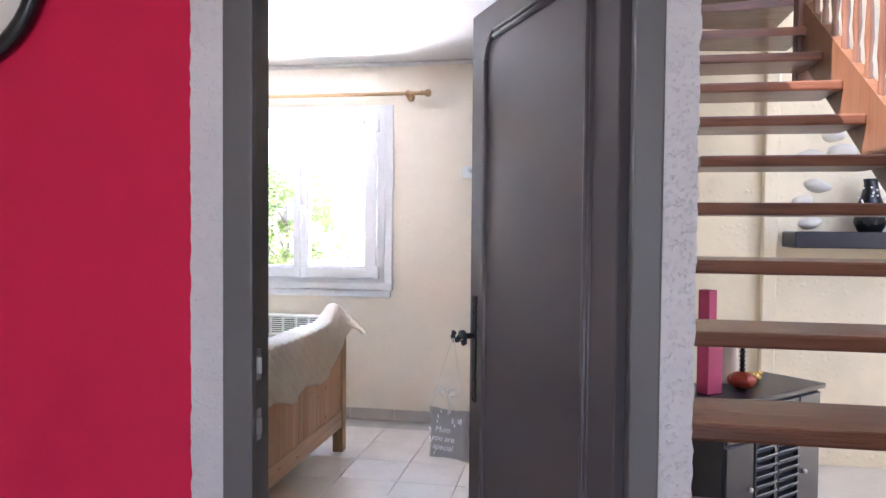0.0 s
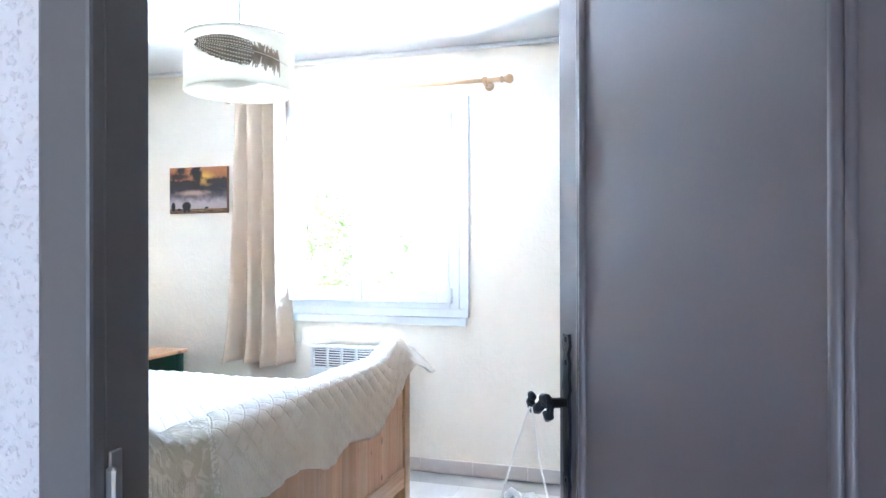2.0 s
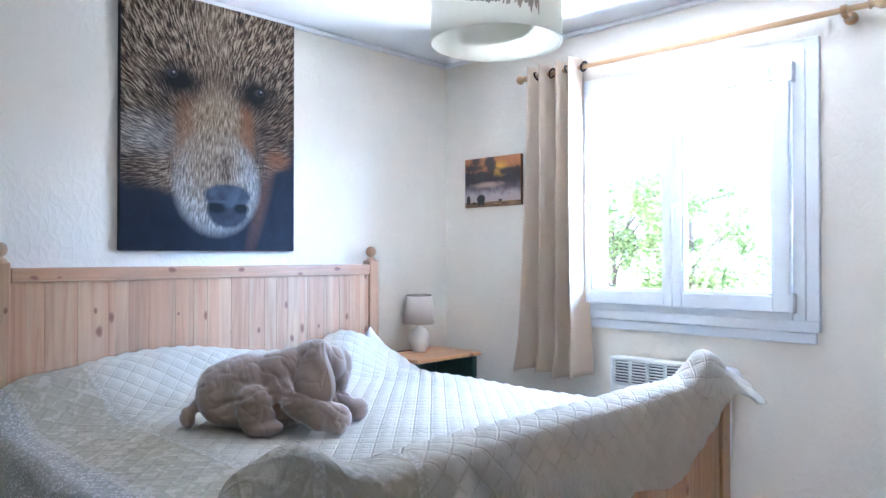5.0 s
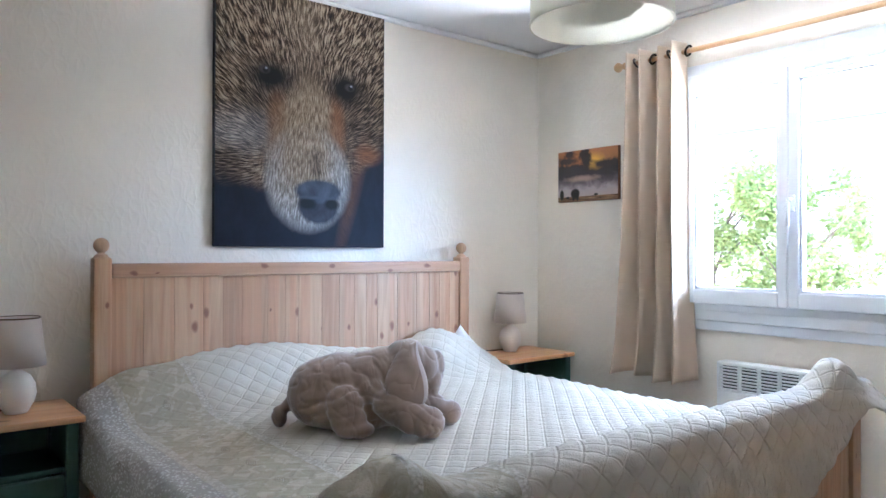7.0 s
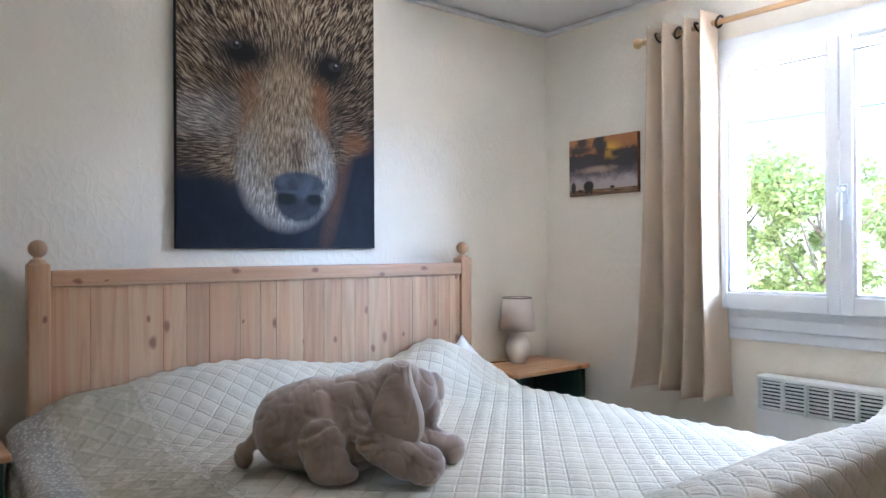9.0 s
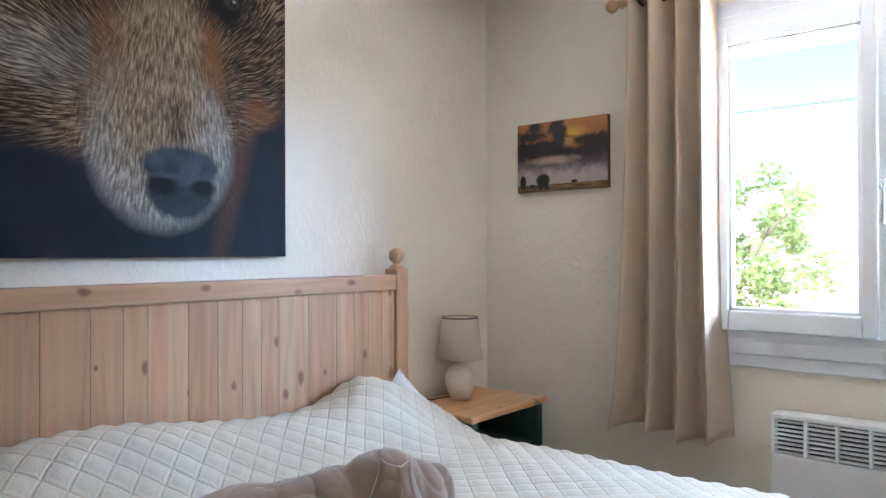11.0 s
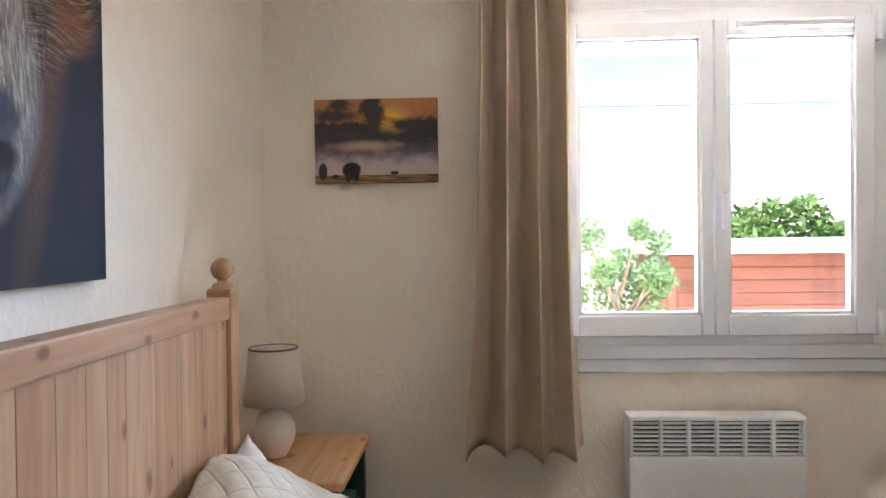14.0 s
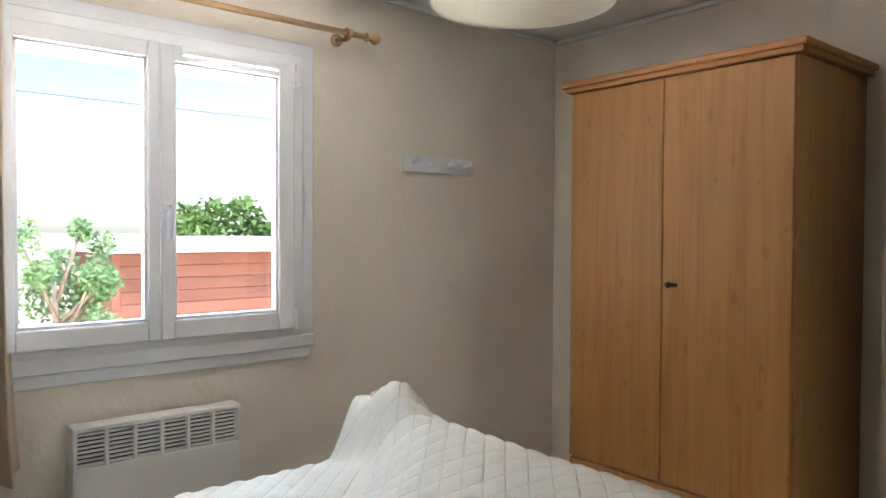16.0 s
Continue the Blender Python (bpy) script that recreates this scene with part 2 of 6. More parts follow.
m_pendant.node_tree.nodes["Principled BSDF"].inputs["Transmission Weight"].default_value = 0.0
m_feather_d = plain("feather_brown", (0.25, 0.20, 0.15), 0.8, vary=0.5, scale=25)
m_feather_l = plain("feather_cream", (0.70, 0.64, 0.52), 0.8)
m_feather_f = plain("feather_down_print", (0.30, 0.235, 0.165), 0.9, vary=0.2, scale=40)
m_text = plain("white_thread", (0.85, 0.84, 0.82), 0.8)
m_cushion = fabric("grey_linen_cushion", (0.36, 0.335, 0.31), 450)
m_ribbon = fabric("off_white_ribbon", (0.70, 0.67, 0.60), 400)
m_pink = plain("raspberry_card", (0.42, 0.04, 0.13), 0.5)
m_copper = plain("copper_red_glaze", (0.30, 0.045, 0.02), 0.22, 0.3)
m_gold = plain("old_gold", (0.50, 0.33, 0.10), 0.4, 0.7)
m_stone = plaster("white_stone", (0.66, 0.63, 0.57), 0.8, 18)
m_glaze_black = plain("black_glaze", (0.012, 0.012, 0.014), 0.25)


def m_glass_make():
    s = Shader("window_glass")
    mixer, tr, gl = s.n("MixShader"), s.n("BsdfTransparent"), s.n("BsdfGlossy")
    gl.inputs["Roughness"].default_value = 0.02
    fr = s.n("Fresnel")
    fr.inputs["IOR"].default_value = 1.3
    s.put(fr, mixer.inputs[0])
    s.put(tr.outputs[0], mixer.inputs[1])
    s.put(gl.outputs[0], mixer.inputs[2])
    s.put(mixer.outputs[0], s.t.nodes["Material Output"].inputs["Surface"])
    return s.m


m_glass = m_glass_make()


# ------------------------------------------------------------------ building helpers
def link_mesh(name, bm, mat, smooth=False):
    me = bpy.data.meshes.new(name)
    bm.normal_update()
    bm.to_mesh(me)
    bm.free()
    for m in mat if isinstance(mat, (list, tuple)) else [mat]:
        me.materials.append(m)
    if smooth:
        me.polygons.foreach_set("use_smooth", [True] * len(me.polygons))
    return me


def part(name, bm, mat, parent=None, label="", smooth=False):
    ob = new(name, link_mesh(name, bm, mat, smooth))
    if parent is not None:
        ob.parent = parent
    return tagged(ob, label) if label else ob


def piece(name, mesh, parent, m, label=""):
    """A part on a mesh that alike pieces share."""
    ob = new(name, mesh)
    ob.parent, ob.matrix_basis = parent, m
    return tagged(ob, label) if label else ob


def thing(name, m, label, category, group="", kind=""):
    ob = new(name)
    ob.empty_display_size = 0.1
    ob.matrix_basis = m
    return tagged(ob, label, category, group, kind)


def add_box(bm, x0, x1, y0, y1, z0, z1, bevel=0.0, seg=1):
    r = bmesh.ops.create_cube(bm, size=1.0)
    bmesh.ops.transform(bm, matrix=Matrix.LocRotScale(((x0 + x1) / 2, (y0 + y1) / 2, (z0 + z1) / 2), None, (abs(x1 - x0), abs(y1 - y0), abs(z1 - z0))), verts=r["verts"])
    if bevel:
        edges = list({e for v in r["verts"] for e in v.link_edges})
        bmesh.ops.bevel(bm, geom=edges, offset=bevel, segments=seg, affect="EDGES", profile=0.6)
    return r["verts"]


def box(x0, x1, y0, y1, z0, z1, bevel=0.0, seg=1):
    bm = bmesh.new()
    add_box(bm, x0, x1, y0, y1, z0, z1, bevel, seg)
    return bm


def add_lathe(bm, profile, seg=24, m=None):
    """Turned body round z from (radius, height) pairs."""
    rings = []
    for r, z in profile:
        if r < 1e-5:
            rings.append([bm.verts.new((0, 0, z))])
        else:
            rings.append([bm.verts.new((r * math.cos(2 * math.pi * i / seg), r * math.sin(2 * math.pi * i / seg), z)) for i in range(seg)])
    for a, b in zip(rings, rings[1:]):
        for i in range(seg):
            j = (i + 1) % seg
            if len(a) == 1 and len(b) > 1:
                bm.faces.new((a[0], b[j], b[i]))
            elif len(b) == 1 and len(a) > 1:
                bm.faces.new((a[i], a[j], b[0]))
            elif len(a) > 1:
                bm.faces.new((a[i], a[j], b[j], b[i]))
    if m is not None:
        bmesh.ops.transform(bm, matrix=m, verts=[v for r in rings for v in r])


def lathe(profile, seg=24, m=None):
    bm = bmesh.new()
    add_lathe(bm, profile, seg, m)
    return bm


def add_tube(bm, points, radius, seg=8):
    """A round bar along points; radius is one number or one for each point."""
    pts = [Vector(p) for p in points]
    rad = radius if isinstance(radius, (list, tuple)) else [radius] * len(pts)
    rings, up = [], Vector((0.123, 0.31, 0.94))
    for i, p in enumerate(pts):
        d = (pts[min(i + 1, len(pts) - 1)] - pts[max(i - 1, 0)]).normalized()
        a = d.cross(up)
        a = a.normalized() if a.length > 1e-4 else Vector((1, 0, 0))
        b = d.cross(a).normalized()
        rings.append([bm.verts.new(p + (a * math.cos(q) + b * math.sin(q)) * rad[i]) for q in (2 * math.pi * k / seg for k in range(seg))])
    for a, b in zip(rings, rings[1:]):
        for i in range(seg):
            bm.faces.new((a[i], a[(i + 1) % seg], b[(i + 1) % seg], b[i]))
    bm.faces.new(rings[0][::-1])
    bm.faces.new(rings[-1])


def tube(points, radius, seg=8):
    bm = bmesh.new()
    add_tube(bm, points, radius, seg)
    return bm


def add_ball(bm, at, r, rot=(0, 0, 0), seg=16):
    q = bmesh.ops.create_uvsphere(bm, u_segments=seg, v_segments=seg * 2 // 3, radius=1.0)
    r = r if isinstance(r, tuple) else (r, r, r)
    bmesh.ops.transform(bm, matrix=Matrix.LocRotScale(at, Euler([radians(a) for a in rot]), r), verts=q["verts"])


def grid_mesh(nu, nv, place, uv=None):
    """A sheet of nu x nv cells from place(i, j); uv(i, j) in metres, if given."""
    bm = bmesh.new()
    vs = [[bm.verts.new(place(i, j)) for j in range(nv + 1)] for i in range(nu + 1)]
    lay = bm.loops.layers.uv.new("cloth") if uv else None
    for i in range(nu):
        for j in range(nv):
            idx = ((i, j), (i + 1, j), (i + 1, j + 1), (i, j + 1))
            f = bm.faces.new([vs[a][b] for a, b in idx])
            if lay:
                for loop, (a, b) in zip(f.loops, idx):
                    loop[lay].uv = uv(a, b)
    return bm


def smooth01(x):
    x = max(0.0, min(1.0, x))
    return x * x * (3 - 2 * x)


def structure(name, bm, mat, label, category):
    return tagged(part(name, bm, mat), label, category, "", "structure")


# ------------------------------------------------------------------ room shell
XW, XE, YS, YN, ZC = -3.60, 0.325, 1.605, 5.01, 2.555   # inner faces of the bedroom
HALL_Y = 1.525                                           # hall face of the door wall
DX0, DX1, DH = -0.718, 0.05, 2.05                        # the door opening
WX0, WX1, WZ0, WZ1 = -2.52, -1.345, 0.985, 2.20          # the window opening
XJ, YJ = 0.125, 3.2                                      # where the east wall steps back

structure("wall_west", box(XW - 0.12, XW, YS - 0.09, YN + 0.25, 0, ZC), m_wall, "cream crinkled wallpaper wall behind the bed", "wall")
bm = bmesh.new()
add_box(bm, XW, WX0, YN, YN + 0.25, 0, ZC)
add_box(bm, WX1, XE + 0.1, YN, YN + 0.25, 0, ZC)
add_box(bm, WX0, WX1, YN, YN + 0.25, 0, WZ0)
add_box(bm, WX0, WX1, YN, YN + 0.25, WZ1, ZC)
structure("wall_north", bm, m_wall, "cream papered wall with the window opening", "wall")
structure("wall_south", box(XW, DX0 - 0.035, HALL_Y + 0.01, YS, 0, ZC), m_wall, "cream papered wall beside the door", "wall")
structure("wall_lintel", box(DX0 - 0.035, 0.205, HALL_Y + 0.01, YS, DH + 0.04, ZC), m_wall, "cream wall above the door", "wall")
bm = bmesh.new()
add_box(bm, XE, XE + 0.1, YJ, YN, 0, ZC)
add_box(bm, XJ, XE, YJ - 0.08, YJ, 0, ZC)
add_box(bm, XJ, XJ + 0.08, YS, YJ - 0.08, 0, ZC)
structure("wall_east", bm, m_wall, "cream papered wall behind the wardrobe", "wall")
structure("ceiling", box(XW - 0.12, XE + 0.1, YS - 0.09, YN + 0.25, ZC, ZC + 0.12), m_ceiling, "flat white painted ceiling", "ceiling")

bm = bmesh.new()
cov = 0.030
add_box(bm, XW, XE, YN - cov, YN, ZC - 0.03, ZC - 0.002, 0.012, 2)
add_box(bm, XW, XW + cov, YS, YN - cov, ZC - 0.03, ZC - 0.002, 0.012, 2)
add_box(bm, XE - cov, XE, YJ, YN - cov, ZC - 0.03, ZC - 0.002, 0.012, 2)
structure("trim", bm, m_ceiling, "slim white ceiling moulding", "trim")

floor = structure("floor", box(XW - 0.12, XE + 0.1, YS - 0.09, YN + 0.25, -0.12, -0.006), m_grout, "pale glossy tiled floor with grey joints", "floor")


# ------------------------------------------------------------------ window
def window_unit():
    w = thing("window_1", pose(0, 0, 0), "white plastic two-leaf window with a closed handle", "window", "", "structure")
    y0 = YN - 0.03
    gx0, gx1, gx2, gx3, gz0, gz1 = -2.445, -2.010, -1.914, -1.476, 1.098, 2.086
    fr = bmesh.new()          # fixed frame, filling the opening
    for a in ((WX0, gx0 - 0.075, WZ0, WZ1), (gx3 + 0.075, WX1, WZ0, WZ1), (gx0 - 0.075, gx3 + 0.075, WZ0, gz0 - 0.075), (gx0 - 0.075, gx3 + 0.075, gz1 + 0.065, WZ1)):
        add_box(fr, a[0], a[1], YN - 0.030, YN + 0.06, a[2], a[3], 0.004)
    part("window_frame", fr, m_white, w)
    tr = bmesh.new()          # flat cover strips on the wall
    for a in ((WX0 - 0.055, WX0 + 0.004, WZ0 - 0.045, WZ1 + 0.055), (WX1 - 0.004, WX1 + 0.055, WZ0 - 0.045, WZ1 + 0.055), (WX0, WX1, WZ1 - 0.004, WZ1 + 0.055)):
        add_box(tr, a[0], a[1], YN - 0.022, YN + 0.002, a[2], a[3], 0.004)
    part("cover_strip", tr, m_white, w)
    sill = bmesh.new()
    add_box(sill, WX0 - 0.055, WX1 + 0.055, YN - 0.032, YN, WZ0 - 0.046, WZ0 + 0.006, 0.005, 2)
    add_box(sill, WX0 - 0.04, WX1 + 0.04, YN - 0.018, YN, WZ0 - 0.098, WZ0 - 0.048, 0.004)
    part("window_sill", sill, m_white, w)
    for a, b, lx, rx in ((gx0, gx1, 0.072, 0.044), (gx2, gx3, 0.047, 0.072)):
        sash = bmesh.new()
        for q in ((a - lx, a, gz0 - 0.072, gz1 + 0.062), (b, b + rx, gz0 - 0.072, gz1 + 0.062), (a, b, gz0 - 0.072, gz0), (a, b, gz1, gz1 + 0.062)):
            add_box(sash, q[0], q[1], YN - 0.062, YN - 0.005, q[2], q[3], 0.006, 2)
        for q in ((a - 0.002, a + 0.012, gz0, gz1), (b - 0.012, b + 0.002, gz0, gz1), (a, b, gz0 - 0.002, gz0 + 0.012), (a, b, gz1 - 0.012, gz1 + 0.002)):
            add_box(sash, q[0], q[1], YN - 0.050, YN - 0.015, q[2], q[3])
        s = part("sash", sash, m_white, w)
        pane = part("pane", box(a + 0.002, b - 0.002, YN - 0.036, YN - 0.030, gz0 + 0.002, gz1 - 0.002), m_glass, s, "clear glass")
        pane.visible_shadow = False
    h = bmesh.new()
    hx, hz = -1.945, 1.50
    add_box(h, hx - 0.016, hx + 0.016, YN - 0.072, YN - 0.060, hz - 0.03, hz + 0.05, 0.005, 2)
    add_tube(h, [(hx, YN - 0.068, hz + 0.03), (hx, YN - 0.103, hz + 0.03), (hx, YN - 0.108, hz + 0.01), (hx, YN - 0.106, hz - 0.095)], [0.009, 0.009, 0.011, 0.009], 10)
    part("handle", h, m_white, w, "white lever handle", True)
    for z in (gz0 - 0.03, gz1 + 0.02):
        part("hinge", box(gx3 + 0.073, gx3 + 0.092, YN - 0.076, YN - 0.02, z - 0.045, z + 0.045, 0.006, 2), m_white, w)
    vent = bmesh.new()        # slim air inlet on the head of the opening leaf
    add_box(vent, gx2 + 0.03, gx3 - 0.01, YN - 0.080, YN - 0.061, gz1 + 0.022, gz1 + 0.050, 0.004, 2)
    for k in range(3):
        add_box(vent, gx2 + 0.035, gx3 - 0.015, YN - 0.084, YN - 0.079, gz1 + 0.026 + 0.008 * k, gz1 + 0.030 + 0.008 * k)
    part("air_vent", vent, m_white, w, "slim white slotted air inlet")
    sh = bmesh.new()          # lowest slats of the rolled-up shutter outside
    add_box(sh, WX0 + 0.03, WX1 - 0.03, YN + 0.12, YN + 0.132, 2.075, 2.10, 0.003)
    add_box(sh, WX0 + 0.03, WX1 - 0.03, YN + 0.12, YN + 0.132, 2.105, 2.135, 0.003)
    part("shutter_slat", sh, m_white, w)
    out = bmesh.new()
    add_box(out, WX0 - 0.05, WX1 + 0.05, YN + 0.18, YN + 0.30, WZ0 - 0.05, WZ0 - 0.01, 0.005)
    part("outer_sill", out, m_plaster_cream, w)
    return w


window_unit()


# ------------------------------------------------------------------ door and hall
def door_frame():
    d = thing("door_frame", pose(0, 0, 0), "grey-taupe painted door frame in the rough plaster wall", "door frame", "", "structure")
    left = bmesh.new()
    add_box(left, DX0 - 0.068, DX0 + 0.002, HALL_Y - 0.010, HALL_Y + 0.014, 0, DH + 0.06, 0.005, 2)
    add_box(left, DX0 - 0.034, DX0, HALL_Y + 0.012, YS + 0.004, 0, DH + 0.03, 0.004)
    part("left_jamb", left, m_casing, d)
    right = bmesh.new()
    add_box(right, 0.078, 0.132, HALL_Y - 0.106, HALL_Y + 0.014, 0, DH + 0.06, 0.005, 2)
    add_box(right, 0.088, 0.124, HALL_Y + 0.012, YS - 0.002, 0, DH + 0.03, 0.004)
    part("right_jamb", right, m_casing, d)
    top = bmesh.new()
    add_box(top, DX0 - 0.068, 0.132, HALL_Y - 0.012, HALL_Y + 0.014, DH + 0.0, DH + 0.065, 0.005, 2)
    part("head", top, m_casing, d)
    strike = bmesh.new()
    for z in (1.09, 0.955):
        add_box(strike, DX0 - 0.001, DX0 + 0.003, HALL_Y + 0.018, HALL_Y + 0.036, z - 0.035, z + 0.035, 0.001)
        add_box(strike, DX0 + 0.001, DX0 + 0.014, HALL_Y + 0.010, HALL_Y + 0.019, z - 0.02, z + 0.02, 0.003)
    part("strike_plate", strike, m_steel, d, "worn steel strike plate")


door_frame()

OPEN = 61.0


def door_leaf():
    w, t, h = 0.768, 0.04, 2.03
    # local x runs from the hinge towards the lock, local y is the hall side
    m = pose(0.037, 1.545, 0) @ Matrix(((-math.cos(radians(OPEN)), -math.sin(radians(OPEN)), 0, 0), (math.sin(radians(OPEN)), -math.cos(radians(OPEN)), 0, 0), (0, 0, 1, 0), (0, 0, 0, 1)))
    d = thing("door_1", m, "taupe-grey panelled door standing ajar, with black iron furniture", "door", "", "structure")
    part("leaf", box(-0.038, w, -t, 0, 0.012, h, 0.004, 2), m_door, d)
    mo = bmesh.new()          # raised moulding round the long panel, with curled upper corners

    def strip(pts):
        for off, r in ((0.0, 0.009), (0.016, 0.006)):
            add_tube(mo, [(x + ox * off, 0.001, z + oz * off) for x, z, ox, oz in pts], r, 8)

    x0, x1, zb, zt = 0.080, 0.652, 0.22, 1.93
    strip([(x0, zb, -1, 0), (x0, zt - 0.05, -1, 0)])
    strip([(x1, zb, 1, 0), (x1, zt - 0.05, 1, 0)])
    strip([(x0, zb, 0, -1), (x1, zb, 0, -1)])
    for xa, sx in ((x0, 1), (x1, -1)):
        strip([(xa + sx * 0.055 * (1 - math.cos(a)), zt - 0.05 + 0.055 * math.sin(a), 0, 1) for a in (0, 0.4, 0.8, 1.2, 1.57)])
    strip([(x0 + 0.055, zt + 0.005, 0, 1), (x1 - 0.055, zt + 0.005, 0, 1)])
    part("moulding", mo, m_door, d, "raised panel moulding", True)
    px = 0.722
    pl = bmesh.new()          # wrought escutcheon: a wavy flat bar with pierced ends
    prof = [(0.0, 0.012), (0.02, 0.016), (0.035, 0.009), (0.05, 0.015), (0.075, 0.011), (0.095, 0.016), (0.11, 0.010), (0.14, 0.014), (0.20, 0.014), (0.24, 0.010), (0.26, 0.015), (0.285, 0.011), (0.30, 0.016), (0.32, 0.012)]
    front = [[pl.verts.new((px + s * wd, y, 1.195 - z)) for z, wd in prof] for y in (0.0005, 0.006) for s in (-1, 1)]
    for k in range(len(prof) - 1):
        a, b, c, e = front
        for q in ((c, e), (a, c), (e, b)):
            pl.faces.new((q[0][k], q[1][k], q[1][k + 1], q[0][k + 1]))
    pl.faces.new((front[0][0], front[1][0], front[3][0], front[2][0]))
    pl.faces.new((front[0][-1], front[1][-1], front[3][-1], front[2][-1]))
    for z in (1.185, 1.145, 0.94, 0.885):
        add_ball(pl, (px, 0.006, z), (0.006, 0.003, 0.006), seg=8)
    part("lock_plate", pl, m_iron, d, "black wrought-iron lock plate")
    hz = 1.075
    hd = bmesh.new()          # scrolled lever
    lever = [(px, 0.006, hz), (px, 0.045, hz), (px - 0.012, 0.05, hz + 0.012), (px - 0.035, 0.052, hz + 0.016), (px - 0.05, 0.052, hz + 0.004), (px - 0.05, 0.052, hz - 0.012), (px - 0.038, 0.052, hz - 0.018), (px - 0.03, 0.052, hz - 0.008)]
    add_tube(hd, lever, [0.009, 0.009, 0.009, 0.008, 0.007, 0.007, 0.006, 0.007], 8)
    tail = [(px, 0.048, hz), (px + 0.02, 0.05, hz - 0.014), (px + 0.042, 0.052, hz - 0.018), (px + 0.055, 0.052, hz - 0.006), (px + 0.05, 0.052, hz + 0.006), (px + 0.04, 0.052, hz + 0.002)]
    add_tube(hd, tail, [0.009, 0.009, 0.008, 0.008, 0.007, 0.007], 8)
    part("handle", hd, m_iron, d, "scrolled black iron lever", True)
    back = bmesh.new()
    add_tube(back, [(px, -t, hz), (px, -t - 0.045, hz), (px - 0.05, -t - 0.05, hz + 0.012), (px - 0.09, -t - 0.05, hz)], 0.008, 8)
    part("inner_handle", back, m_iron, d, "", True)
    hk = bmesh.new()          # wooden peg on the room side
    add_box(hk, 0.68, 0.755, -t - 0.016, -t, 1.52, 1.60, 0.006, 2)
    add_tube(hk, [(0.72, -t - 0.012, 1.565), (0.728, -t - 0.05, 1.572), (0.735, -t - 0.078, 1.585)], [0.012, 0.013, 0.019], 10)
    part("coat_peg", hk, m_honey, d, "turned brown wooden coat peg", True)
    part("inner_facing", box(-0.03, w - 0.002, -t - 0.004, -t + 0.001, 0.014, h - 0.002), m_honey, d, "pine inner face")
    return d, m


leaf, leaf_m = door_leaf()


CUSH = 42


def hanging_cushion():
    """Little lettered cushion hung from the lever on a cord."""
    c = thing("door_cushion", leaf_m @ pose(0.728, 0.078, 0.86, 0, 0, CUSH), "small grey lettered linen cushion hanging from the door handle", "cushion")
    half, hh = 0.068, 0.078

    def puff(i, j, side):
        u, v = i / 12 * 2 - 1, j / 12 * 2 - 1
        k = 1 - 0.10 * (1 - abs(v)) * abs(u) ** 2 - 0.0
        e = max(0.0, (1 - u * u) * (1 - v * v)) ** 0.55
        return (-u * half * (1 - 0.07 * (1 - v * v)), side * 0.038 * e + 0.003 * noise.noise(Vector((u * 2, v * 2, 5))), v * hh * (1 - 0.07 * (1 - u * u)) - hh)

    bm = grid_mesh(12, 12, lambda i, j: puff(i, j, 1))
    b2 = grid_mesh(12, 12, lambda i, j: puff(12 - i, j, -1))
    tmp = bpy.data.meshes.new("tmp")
    b2.to_mesh(tmp)
    b2.free()
    bm.from_mesh(tmp)
    bpy.data.meshes.remove(tmp)
    bmesh.ops.remove_doubles(bm, verts=bm.verts, dist=0.0006)
    part("cover", bm, m_cushion, c, "", True)
    cord = bmesh.new()
    add_tube(cord, [(-half * 0.92, 0, -0.004), (-0.02, -0.012, 0.12), (0.0, -0.024, 0.205)], 0.0017, 6)
    add_tube(cord, [(half * 0.92, 0, -0.004), (0.03, -0.012, 0.12), (0.004, -0.024, 0.205)], 0.0017, 6)
    part("cord", cord, m_ribbon, c, "white cord")
    bow = bmesh.new()
    for s in (-1, 1):
        pts = [(s * q * 0.034, 0.010, 0.045 + 0.018 * math.sin(q * 3.1)) for q in (0, 0.3, 0.6, 0.9, 1.0)] + [(s * 0.012, 0.012, 0.036)]
        add_tube(bow, pts, [0.003, 0.006, 0.007, 0.006, 0.005, 0.003], 6)
    add_tube(bow, [(0, 0.012, 0.042), (-0.01, 0.014, 0.01), (-0.004, 0.012, -0.02)], [0.004, 0.006, 0.005], 6)
    part("bow", bow, m_ribbon, c, "off-white ribbon bow", True)
    rng = random.Random(4)
    fl = bmesh.new()
    for _ in range(22):
        u, v = rng.uniform(-0.85, 0.85), rng.uniform(-0.9, 0.9)
        if abs(u) < 0.55 and -0.75 < v < 0.35:
            continue
        y = 0.0405 * max(0.0, (1 - u * u) * (1 - v * v)) ** 0.55 + 0.0022
        r = rng.uniform(0.003, 0.008)
        for k in range(8):
            a = k * math.pi / 4
            add_box(fl, -u * half + r * 0.25 * math.cos(a) - 0.0008, -u * half + r * 0.25 * math.cos(a) + 0.0008, y - 0.0006, y + 0.0006, v * hh - hh + r * math.sin(a) * 0.9 - r * 0.25, v * hh - hh + r * math.sin(a) * 0.9 + r * 0.25)
    tagged(part("flower_print", fl, m_text, c, "white printed flowers"), kind="stuff")
    for k, line in enumerate(("Mum", "you are", "special")):
        cu = bpy.data.curves.new("lettering", "FONT")
        cu.body, cu.size, cu.align_x, cu.extrude, cu.shear = line, 0.025, "CENTER", 0.0004, 0.25
        cu.materials.append(m_text)
        t = new("lettering", cu)
        t.parent = c
        t.matrix_basis = pose(0.0, 0.0415, -0.062 - 0.026 * k, 90, 0, 180)
        tagged(t, "white script lettering")
    return c


hanging_cushion()

